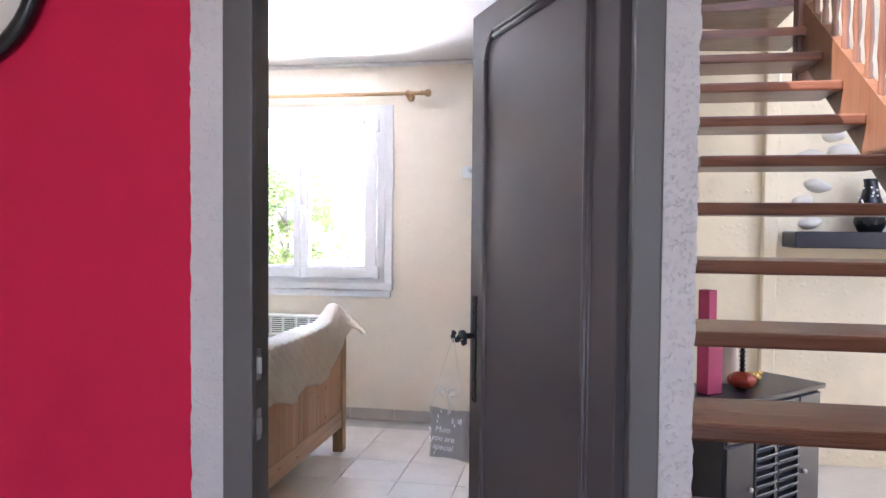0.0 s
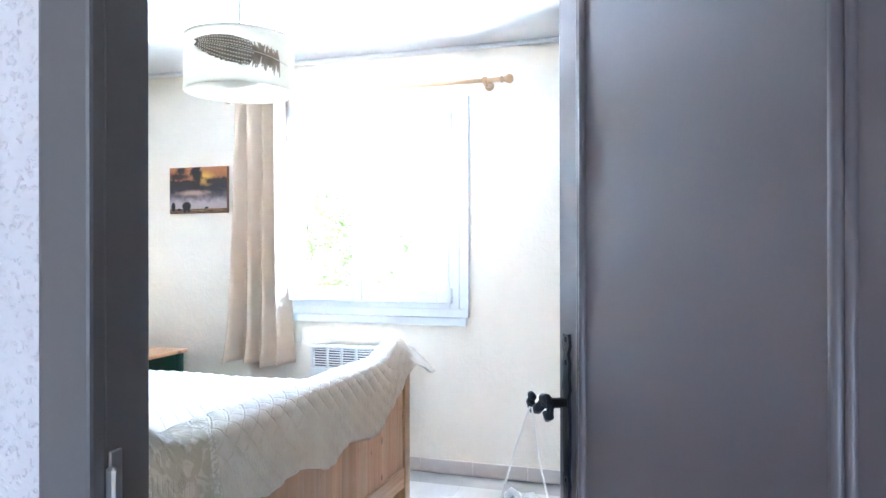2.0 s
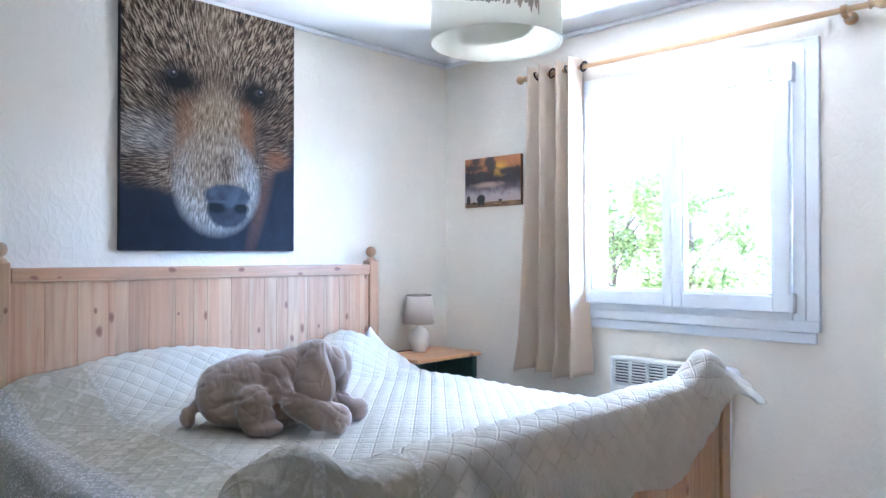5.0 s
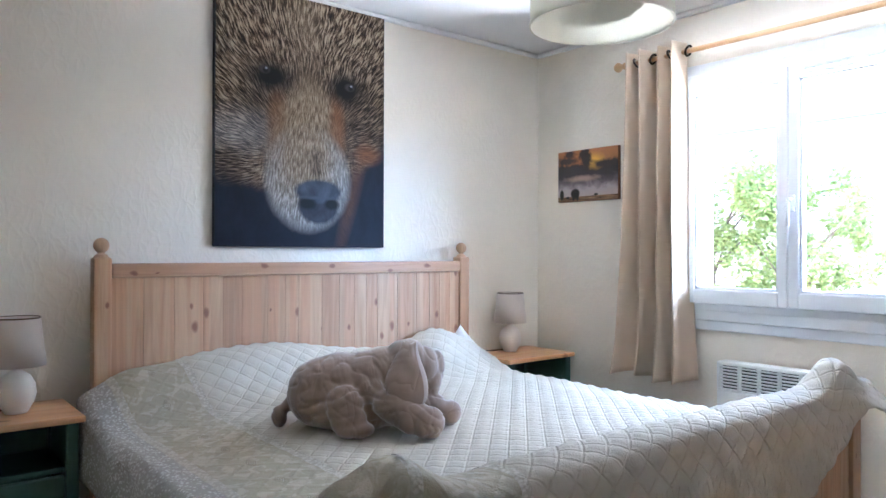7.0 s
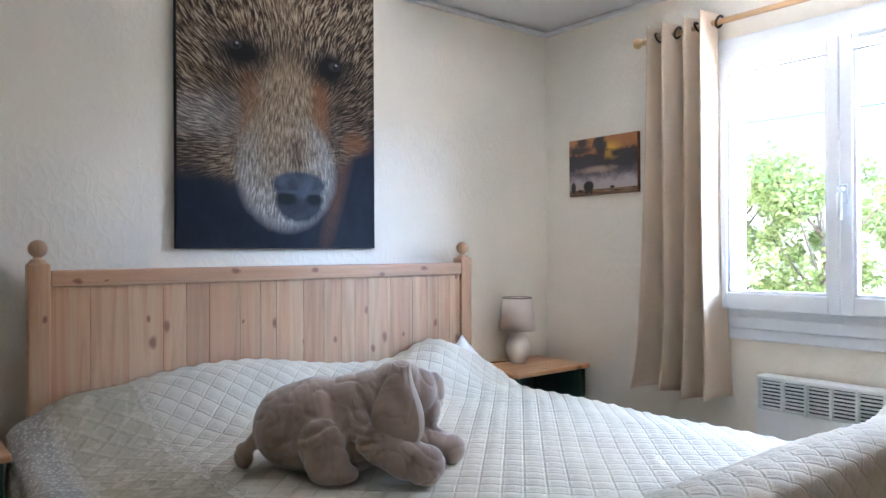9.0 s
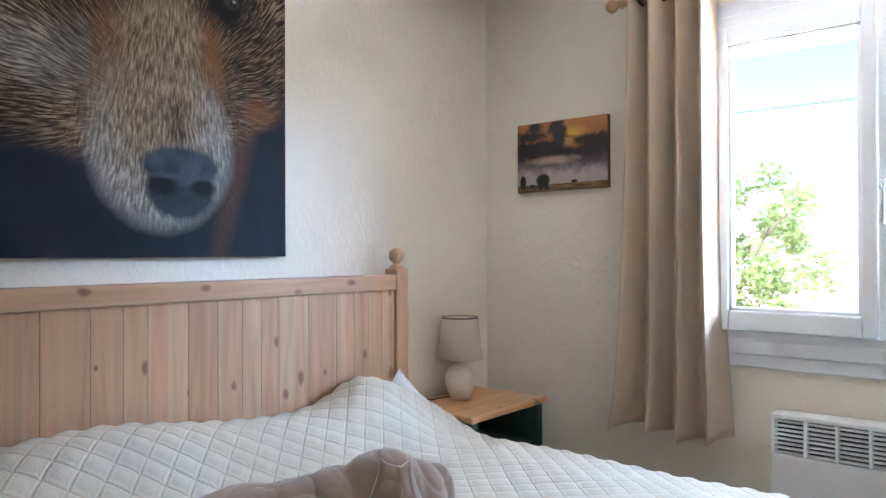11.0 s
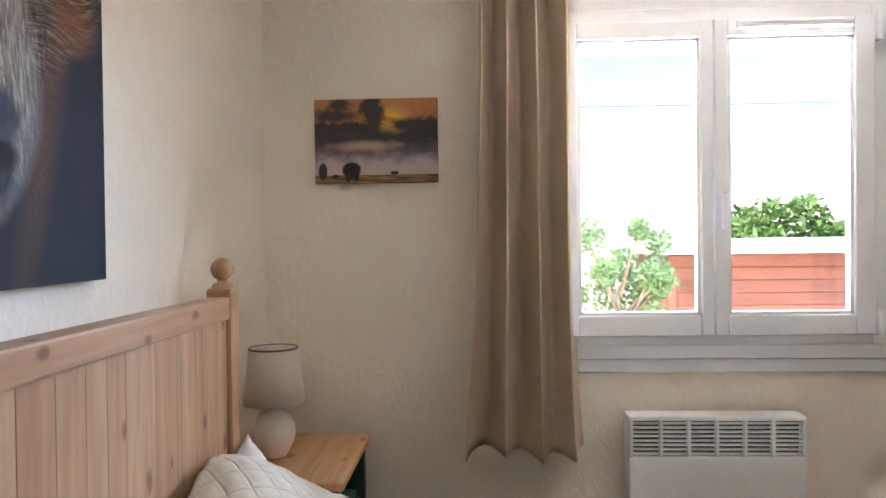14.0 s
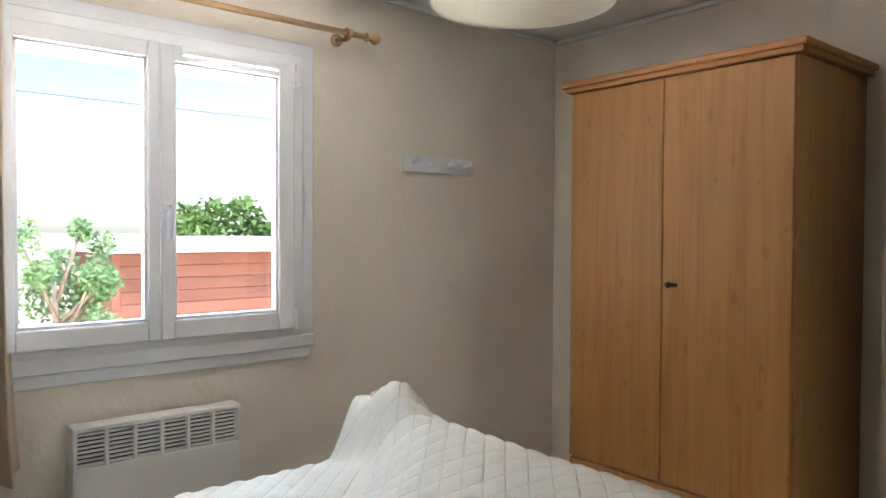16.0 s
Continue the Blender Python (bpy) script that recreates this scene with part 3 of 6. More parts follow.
# hall side: plaster strips round the door, red wall, far walls
def rough_box(*a):
    """A plastered block with lumpy arrises."""
    bm = box(*a)
    up = [e for e in bm.edges if abs(e.verts[0].co.z - e.verts[1].co.z) > 0.2]
    bmesh.ops.subdivide_edges(bm, edges=up, cuts=220, use_grid_fill=True)
    for v in bm.verts:
        q = Vector((v.co.x * 3, v.co.y * 3, v.co.z * 55))
        v.co.x += 0.0035 * noise.noise(q) + 0.002 * noise.noise(q * 2.7)
        v.co.y -= 0.002 * abs(noise.noise(q * 1.3))
    return bm


structure("wall_hall_plaster", rough_box(-0.864, DX0 - 0.06, HALL_Y - 0.004, HALL_Y + 0.012, 0, 2.555), m_plaster, "rough white plaster strip beside the door", "wall")
structure("wall_hall_pier", rough_box(0.126, 0.192, HALL_Y - 0.10, YS, 0, 2.555), m_plaster, "rough white plaster wall end beside the stairs", "wall")
structure("wall_hall_lintel", box(-0.864, 0.192, HALL_Y - 0.003, HALL_Y + 0.012, DH + 0.06, 2.555), m_plaster, "rough white plaster above the door", "wall")
structure("wall_hall_red", box(-2.6, -0.864, HALL_Y + 0.006, HALL_Y + 0.012, 0, 2.555), m_red, "crimson painted hall wall", "wall")
structure("wall_stair", box(0.205, 0.208, YS, YJ - 0.08, 0, 2.555), m_plaster_cream, "plastered wall beside the stairs", "wall")
structure("wall_hall_west", box(-2.7, -2.6, -2.6, HALL_Y + 0.01, 0, 2.555), m_plaster_cream, "cream hall wall", "wall")
# Opening added out of view, to hold the hall's fill lamp.
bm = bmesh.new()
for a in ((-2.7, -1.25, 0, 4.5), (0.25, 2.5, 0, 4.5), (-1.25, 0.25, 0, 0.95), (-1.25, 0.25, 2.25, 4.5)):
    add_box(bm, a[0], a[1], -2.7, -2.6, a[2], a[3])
structure("wall_hall_south", bm, m_plaster_cream, "cream hall wall with an added unseen opening", "wall")
# Opening added out of view for the stairwell's fill lamp.
bm = bmesh.new()
for a in ((-2.6, 2.4, 0, 4.5), (3.6, 4.85, 0, 4.5), (2.4, 3.6, 0, 1.5), (2.4, 3.6, 2.9, 4.5)):
    add_box(bm, 2.5, 2.6, a[0], a[1], a[2], a[3])
structure("wall_hall_east", bm, m_plaster_cream, "cream hall wall with an added unseen opening", "wall")
structure("wall_hall_north", box(XE + 0.1, 2.6, 4.61, 4.85, 0, 4.5), m_plaster_cream, "cream plastered wall behind the stairs", "wall")
structure("wall_stairwell", box(XE + 0.1, 0.428, YJ - 0.08, 4.61, 0, 4.5), m_plaster_cream, "cream stairwell wall", "wall")
structure("wall_upper", box(-2.7, 0.425, 1.5, 1.6, 2.68, 4.5), m_plaster_cream, "cream upper stairwell wall", "wall")
structure("ceiling_hall", box(-2.7, 2.6, -2.7, 1.5, 2.56, 2.68), m_ceiling, "white hall ceiling", "ceiling")
structure("ceiling_stairwell", box(0.0, 2.6, 1.4, 4.85, 4.5, 4.6), m_ceiling, "white stairwell ceiling", "ceiling")
structure("floor_hall", box(-2.7, 2.6, -2.7, HALL_Y + 0.0, -0.12, -0.002), m_tile, "pale tiled hall floor", "floor")
structure("floor_stairwell", box(XE + 0.1, 2.6, HALL_Y, 4.85, -0.12, -0.002), m_tile, "pale tiled floor under the stairs", "floor")
structure("threshold", box(DX0, 0.2, HALL_Y, YS - 0.09, -0.1, 0.0), m_tile, "pale tiled doorway floor", "floor")
structure("beam", box(1.076, 1.156, 4.55, 4.61, 0, 4.2, 0.006), m_plaster_cream, "cream boxed upright on the wall", "beam")


def clock():
    c = thing("wall_clock", pose(-1.45, HALL_Y + 0.004, 1.985, 90, 0, 0), "round cream wall clock with a thick black rim", "clock")
    ring = [(0.215, 0.0), (0.235, 0.01), (0.235, 0.03), (0.215, 0.038), (0.2, 0.03), (0.2, 0.012)]
    part("rim", lathe(ring, 40), m_glaze_black, c, "thick black rim", True)
    part("dial", lathe([(0.0, 0.014), (0.2, 0.014), (0.2, 0.0)], 40), m_ceramic, c, "cream dial")


clock()


def staircase():
    s = thing("staircase", pose(0, 0, 0), "open wooden staircase with brown varnished treads and a baluster rail", "staircase", "", "structure")
    rise, run, y0, z0 = 0.182, 0.257, 1.81, 0.943
    xl, xr = 0.21, 1.085
    mesh = link_mesh("tread", box(-(xr - xl) / 2, (xr - xl) / 2, 0, 0.285, -0.042, 0, 0.008, 2), m_tread)
    for n in range(-5, 8):
        y, z = y0 + n * run, z0 + n * rise
        left = xl if y < 2.83 else 0.43
        me = mesh if y < 2.83 else link_mesh("tread", box(-(xr - left) / 2, (xr - left) / 2, 0, 0.285, -0.042, 0, 0.008, 2), m_tread)
        piece("tread", me, s, pose((left + xr) / 2, y, z))
    for k, a in enumerate((8, 9, 10)):                      # winders at the top, turning left
        bm = bmesh.new()
        y = y0 + 8 * run
        z = z0 + a * rise
        ang = (0.0, 0.33, 0.68, 1.05)[k:k + 2]
        pts = [(0.43, y + 0.02 + 0.2 * k), (1.085, y + 0.62 * math.tan(ang[0]) * 0.6), (1.085, min(4.58, y + 0.62 * math.tan(ang[1]) + 0.12)), (0.43, min(4.58, y + 0.24 + 0.2 * k))]
        lo = [bm.verts.new((px, py, z - 0.042)) for px, py in pts]
        hi = [bm.verts.new((px, py, z)) for px, py in pts]
        bm.faces.new(lo[::-1])
        bm.faces.new(hi)
        for i in range(4):
            bm.faces.new((lo[i], lo[(i + 1) % 4], hi[(i + 1) % 4], hi[i]))
        part("winder_tread", bm, m_tread, s)

    def stringer(x):
        bm = bmesh.new()
        pts = [(y0 - 4.4 * run, 0.0), (y0 - 5.2 * run, 0.0), (y0 - 5.2 * run, z0 - 5.2 * rise + 0.16), (y0 + 8.4 * run, z0 + 8.4 * rise + 0.1), (y0 + 8.4 * run, z0 + 8.4 * rise - 0.2)]
        rows = [[bm.verts.new((xx, y, max(z, 0))) for y, z in pts] for xx in (x, x + 0.04)]
        bm.faces.new(rows[0])
        bm.faces.new(rows[1][::-1])
        for i in range(5):
            bm.faces.new((rows[0][i], rows[0][(i + 1) % 5], rows[1][(i + 1) % 5], rows[1][i]))
        part("stringer", bm, m_stair_rail, s)

    stringer(xr)
    bal = link_mesh("baluster", lathe([(0.016, 0), (0.016, 0.1), (0.012, 0.12), (0.019, 0.2), (0.013, 0.36), (0.019, 0.55), (0.012, 0.66), (0.016, 0.68), (0.016, 0.84)], 10), m_stair_rail, True)
    for n in range(-3, 17):
        y = y0 + n * run / 2 + 0.05 + 4 * run / 2
        piece("baluster", bal, s, pose(xr + 0.02, y, z0 + (y - y0) / run * rise + 0.06))
    ya, yb = y0 + 0.1, y0 + 8.4 * run
    part("handrail", tube([(xr + 0.02, ya, z0 + (ya - y0) / run * rise + 0.92), (xr + 0.02, yb, z0 + (yb - y0) / run * rise + 0.92)], 0.028, 10), m_stair_rail, s, "", True)
    part("newel_post", box(xr - 0.025, xr + 0.065, y0 + 8.2 * run, y0 + 8.2 * run + 0.09, z0 + 8 * rise - 0.3, z0 + 8 * rise + 1.2, 0.01, 2), m_stair_rail, s)
    return s


staircase()


def louvred_cabinet():
    ax = math.degrees(math.atan2(3.378 - 2.869, 0.999 - 0.49))
    c = thing("louvred_cabinet", pose(0.536, 2.819, 0, 0, 0, ax), "blue-black painted cabinet with two louvred doors and small drawers", "cabinet")
    w, d, h = 0.70, 0.30, 0.75
    body = bmesh.new()
    add_box(body, 0.012, w - 0.012, 0.02, d, 0.04, h - 0.022, 0.003)
    part("body", body, m_navy, c)
    part("top", box(-0.005, w + 0.012, 0.0, d + 0.005, h - 0.022, h, 0.006, 2), m_navy, c)
    for a, b in ((0.02, 0.2), (0.205, 0.35), (0.355, 0.52), (0.525, 0.685)):
        dr = part("drawer", box(a, b, 0.008, 0.022, 0.59, 0.715, 0.004), m_navy, c)
        bm = bmesh.new()
        add_ball(bm, ((a + b) / 2, 0.0, 0.65), 0.011, seg=10)
        part("knob", bm, m_steel, dr, "clear bright knob", True)
    slat = link_mesh("slat", box(-0.072, 0.072, -0.003, 0.003, -0.016, 0.016, 0.002), plain("grey_blue_slat", (0.16, 0.17, 0.21), 0.35))
    for a, b in ((0.205, 0.35), (0.355, 0.52)):
        fr = bmesh.new()
        for q in ((a, a + 0.012, 0.06, 0.58), (b - 0.012, b, 0.06, 0.58), (a, b, 0.06, 0.075), (a, b, 0.565, 0.58)):
            add_box(fr, q[0], q[1], 0.004, 0.022, q[2], q[3])
        dd = part("door", fr, m_navy, c)
        for k in range(13):
            piece("slat", slat, dd, pose((a + b) / 2, 0.008, 0.10 + k * 0.0365, 38, 0, 0))
    for a, b in ((0.02, 0.2), (0.525, 0.685)):
        sd = part("side_door", box(a, b, 0.008, 0.022, 0.06, 0.58, 0.004), m_navy, c)
        bm = bmesh.new()
        add_ball(bm, (a + 0.03 if a > 0.4 else b - 0.03, 0.0, 0.40), 0.010, seg=10)
        part("knob", bm, m_steel, sd, "", True)
    for x in (0.03, w - 0.03):
        for y in (0.04, d - 0.04):
            part("foot", box(x - 0.02, x + 0.02, y - 0.02, y + 0.02, 0, 0.045, 0.004), m_navy, c)
    top = pose(0.536, 2.819, h, 0, 0, ax)
    p = thing("ornament_pumpkin", top @ pose(0.30, 0.13, 0), "glossy red ceramic pumpkin with a beaded black stem", "ornament")
    bm = bmesh.new()
    add_ball(bm, (0, 0, 0.036), (0.057, 0.057, 0.036), seg=36)
    for v in bm.verts:
        k = 0.86 + 0.14 * abs(math.cos(4.5 * math.atan2(v.co.y, v.co.x)))
        v.co.x, v.co.y = v.co.x * k, v.co.y * k
    part("body", bm, m_copper, p, "", True)
    bm = bmesh.new()
    for k in range(6):
        add_ball(bm, (0, 0, 0.08 + 0.018 * k), (0.013, 0.013, 0.010), seg=10)
    part("stem", bm, m_glaze_black, p, "black beaded stem", True)
    g = thing("gift_box", top @ pose(0.13, 0.16, 0, 0, 0, -8), "raspberry-pink upright card box with a smaller one on it", "box")
    part("lower_box", box(-0.045, 0.035, -0.03, 0.03, 0, 0.29, 0.003), m_pink, g)
    part("upper_box", box(-0.045, 0.0, -0.028, 0.028, 0.29, 0.41, 0.003), m_pink, g)
    f = thing("gold_figurine", top @ pose(0.46, 0.17, 0), "small gilded floral figurine on the cabinet", "figurine")
    bm = bmesh.new()
    rng = random.Random(9)
    for k in range(9):
        add_ball(bm, (rng.uniform(-0.05, 0.06), rng.uniform(-0.02, 0.02), 0.014 + rng.uniform(0, 0.03)), rng.uniform(0.012, 0.02), seg=8)
    part("body", bm, m_gold, f, "", True)
    l = thing("ornamental_lamp", top @ pose(0.38, 0.24, 0), "slender beige lamp stand on the cabinet", "lamp")
    part("stand", lathe([(0.0, 0), (0.055, 0), (0.055, 0.012), (0.042, 0.03), (0.03, 0.14), (0.024, 0.2), (0.0, 0.2)], 18), m_shade_taupe, l, "", True)


louvred_cabinet()


def mantel():
    s = thing("mantel_shelf", pose(0, 0, 0), "black wooden mantel shelf on the plaster wall", "shelf")
    part("board", box(1.196, 1.996, 4.35, 4.61, 1.296, 1.389, 0.006), m_navy, s)
    v = thing("vase", pose(1.626, 4.48, 1.389), "black vase with white dots on the mantel shelf", "vase")
    part("body", lathe([(0.0, 0), (0.06, 0), (0.085, 0.05), (0.08, 0.12), (0.05, 0.2), (0.035, 0.27), (0.04, 0.3), (0.03, 0.3)], 20), m_glaze_black, v, "", True)
    bm = bmesh.new()
    rng = random.Random(2)
    for _ in range(46):
        z, a = rng.uniform(0.02, 0.26), rng.uniform(0, 6.28)
        r = 0.072 + 0.012 * math.sin(z * 22) if z < 0.12 else 0.088 - (z - 0.12) * 0.34
        add_ball(bm, (r * math.cos(a), r * math.sin(a), z), 0.006, seg=6)
    tagged(part("dots", bm, m_text, v, "white dots"), kind="stuff")
    st = thing("wall_stones", pose(0, 0, 0), "pale rough stones set in the wall above the mantel", "stonework")
    rng = random.Random(7)
    for x, z, w, h in ((1.30, 1.44, 0.14, 0.07), (1.26, 1.56, 0.12, 0.09), (1.34, 1.66, 0.16, 0.08), (1.28, 1.82, 0.18, 0.10), (1.47, 1.86, 0.16, 0.09), (1.42, 1.95, 0.14, 0.08)):
        bm = bmesh.new()
        add_ball(bm, (x + 0.046, 4.61, z), (w / 2, 0.045, h / 2), (0, rng.uniform(-25, 25), 0), 12)
        for vt in bm.verts:
            vt.co += vt.normal * 0.015 * noise.noise(vt.co * 14)
        part("stone", bm, m_stone, st, "", True)
    o = thing("wall_socket", pose(1.446, 4.605, 0.16), "square white wall socket", "socket")
    part("plate", box(-0.04, 0.04, -0.008, 0.004, -0.04, 0.04, 0.005, 2), m_white, o)
    part("inset", lathe([(0.0, 0), (0.022, 0), (0.022, 0.002), (0.0, 0.002)], 16, pose(0, -0.009, 0, 90)), m_radiator, o)


mantel()


# ------------------------------------------------------------------ bed
BX0, BX1, BY0, BY1 = -3.585, -1.41, 2.34, 4.31      # head, foot, south and north sides


def post(h):
    bm = box(-0.034, 0.034, -0.034, 0.034, 0, h, 0.008, 2)
    add_lathe(bm, [(0.034, h - 0.004), (0.024, h + 0.012), (0.014, h + 0.018), (0.014, h + 0.024)], 16)
    return bm


def finial(bm, h):
    add_ball(bm, (0, 0, h), 0.031, seg=16)


def bed():
    b = thing("bed", pose(0, 0, 0), "knotty pine double bed with a tall boarded headboard and ball-topped posts", "bed")
    hb = part("headboard", box(-3.51, -3.495, BY0 + 0.06, BY1 - 0.06, 0.34, 1.19), m_pine, b, "boarded knotty pine headboard")
    for y in (BY0 + 0.034, BY1 - 0.034):
        p = part("post", post(1.255), m_pine, b)
        p.matrix_basis = pose(-3.50, y, 0)
        bm = bmesh.new()
        finial(bm, 1.305)
        f = part("finial", bm, m_pine, p, "turned ball finial", True)
    part("top_rail", box(-3.53, -3.468, BY0 + 0.068, BY1 - 0.068, 1.172, 1.232, 0.006, 2), m_pine_y, hb)
    part("bottom_rail", box(-3.53, -3.468, BY0 + 0.068, BY1 - 0.068, 0.3, 0.42, 0.006, 2), m_pine_y, hb)
    rng = random.Random(11)
    widths = [rng.choice((0.075, 0.095, 0.105, 0.135)) for _ in range(19)]
    fit = (BY1 - BY0 - 0.136) / sum(widths)

    def boards(parent, x, z, h):
        """Tight boards of uneven width, side by side."""
        at = BY0 + 0.068
        for k in widths:
            w = k * fit
            mesh = link_mesh("plank", box(-0.008, 0.008, -w / 2 + 0.0004, w / 2 - 0.0004, 0, h, 0.0009, 1), m_pine)
            piece("plank", mesh, parent, pose(x, at + w / 2, z))
            at += w

    boards(hb, -3.488, 0.42, 0.752)
    fb = part("footboard", box(-1.446, -1.436, BY0 + 0.06, BY1 - 0.06, 0.2, 0.74), m_pine, b, "boarded pine footboard")
    for y in (BY0 + 0.034, BY1 - 0.034):
        p = part("post", post(0.80), m_pine, b)
        p.matrix_basis = pose(-1.44, y, 0)
        bm = bmesh.new()
        finial(bm, 0.848)
        part("finial", bm, m_pine, p, "", True)
    part("top_rail", box(-1.468, -1.412, BY0 + 0.068, BY1 - 0.068, 0.735, 0.79, 0.006, 2), m_pine_y, fb)
    part("bottom_rail", box(-1.468, -1.412, BY0 + 0.068, BY1 - 0.068, 0.16, 0.26, 0.006, 2), m_pine_y, fb)
    boards(fb, -1.428, 0.26, 0.475)
    for y in (BY0 + 0.034, BY1 - 0.034):
        part("side_rail", box(-3.47, -1.47, y - 0.016, y + 0.016, 0.20, 0.37, 0.006, 2), m_pine_x, b)
    part("slat_base", box(-3.46, -1.48, BY0 + 0.06, BY1 - 0.06, 0.27, 0.31), m_pine_x, b)
    m = thing("mattress", pose(0, 0, 0.312), "thick pale mattress under the bedspread", "mattress")
    part("body", box(-3.46, -1.50, BY0 + 0.07, BY1 - 0.07, 0.0, 0.30, 0.05, 3), m_mattress, m, "", True)
    return b


bed()


def pillow(at, rot, size=(0.62, 0.42, 0.17), mat=None, label="white cotton pillow against the headboard"):
    p = thing("pillow", pose(*at, *rot), label, "pillow", "bed pillows")

    def pl(i, j, s):
        u, v = i / 16 * 2 - 1, j / 14 * 2 - 1
        e = max(0.0, (1 - u ** 4) * (1 - v ** 4)) ** 0.7
        return (u * size[0] / 2 * (1 - 0.06 * (1 - v * v)), v * size[1] / 2 * (1 - 0.06 * (1 - u * u)), s * size[2] / 2 * e * (1 + 0.2 * noise.noise(Vector((u * 2 + s, v * 2, at[1])))))

    bm = grid_mesh(16, 14, lambda i, j: pl(i, j, 1))
    b2 = grid_mesh(16, 14, lambda i, j: pl(16 - i, j, -1))
    tmp = bpy.data.meshes.new("tmp")
    b2.to_mesh(tmp)
    b2.free()
    bm.from_mesh(tmp)
    bpy.data.meshes.remove(tmp)
    bmesh.ops.remove_doubles(bm, verts=bm.verts, dist=0.0006)
    part("cover", bm, mat or m_pillow, p, "", True)
    return p


pillow((-3.335, 2.95, 0.675), (0, 0, 90), (0.74, 0.24, 0.13))
pillow((-3.335, 3.78, 0.675), (0, 0, 90), (0.70, 0.24, 0.13))
pillow((-3.41, 4.20, 0.690), (90, 44, 84), (0.27, 0.27, 0.10), None, "small white speckled pillow tucked at the bed's corner")


# the bedspread: one cloth over mattress, pillows and footboard
def spread_top(x, y):
    side = min(smooth01((y - 2.30) / 0.42), smooth01((4.36 - y) / 0.33))
    z = 0.642 + 0.026 * side
    # two pillows under the cloth, hard against the headboard
    edge = min(smooth01((y - 2.26) / 0.22), smooth01((4.40 - y) / 0.20))
    crest = 0.715 + 0.070 * edge + 0.076 * math.exp(-((y - 2.99) / 0.43) ** 2) + 0.078 * math.exp(-((y - 4.01) / 0.17) ** 2)
    reach = 0.46 - 0.10 * smooth01((y - 3.9) / 0.35)
    head = smooth01((-3.40 + reach - x) / reach) ** 1.5
    z += head * (crest - z)
    ramp = 0.40 - 0.27 * smooth01((y - 3.7) / 0.5)
    foot = smooth01((x + 1.46 + ramp) / ramp)
    z += foot * (0.838 - z)
    z += 0.010 * noise.noise(Vector((x * 2.3, y * 2.3, 1.0))) * (1 - 0.5 * foot)
    z += 0.010 * head * noise.noise(Vector((x * 4.0, y * 3.0, 7.0)))
    for py, high in ((2.36, 0.088), (4.15, 0.094)):
        q = ((x + 1.43) ** 2 + (y - py) ** 2) / 0.0125
        z += high * math.exp(-q)
    return z


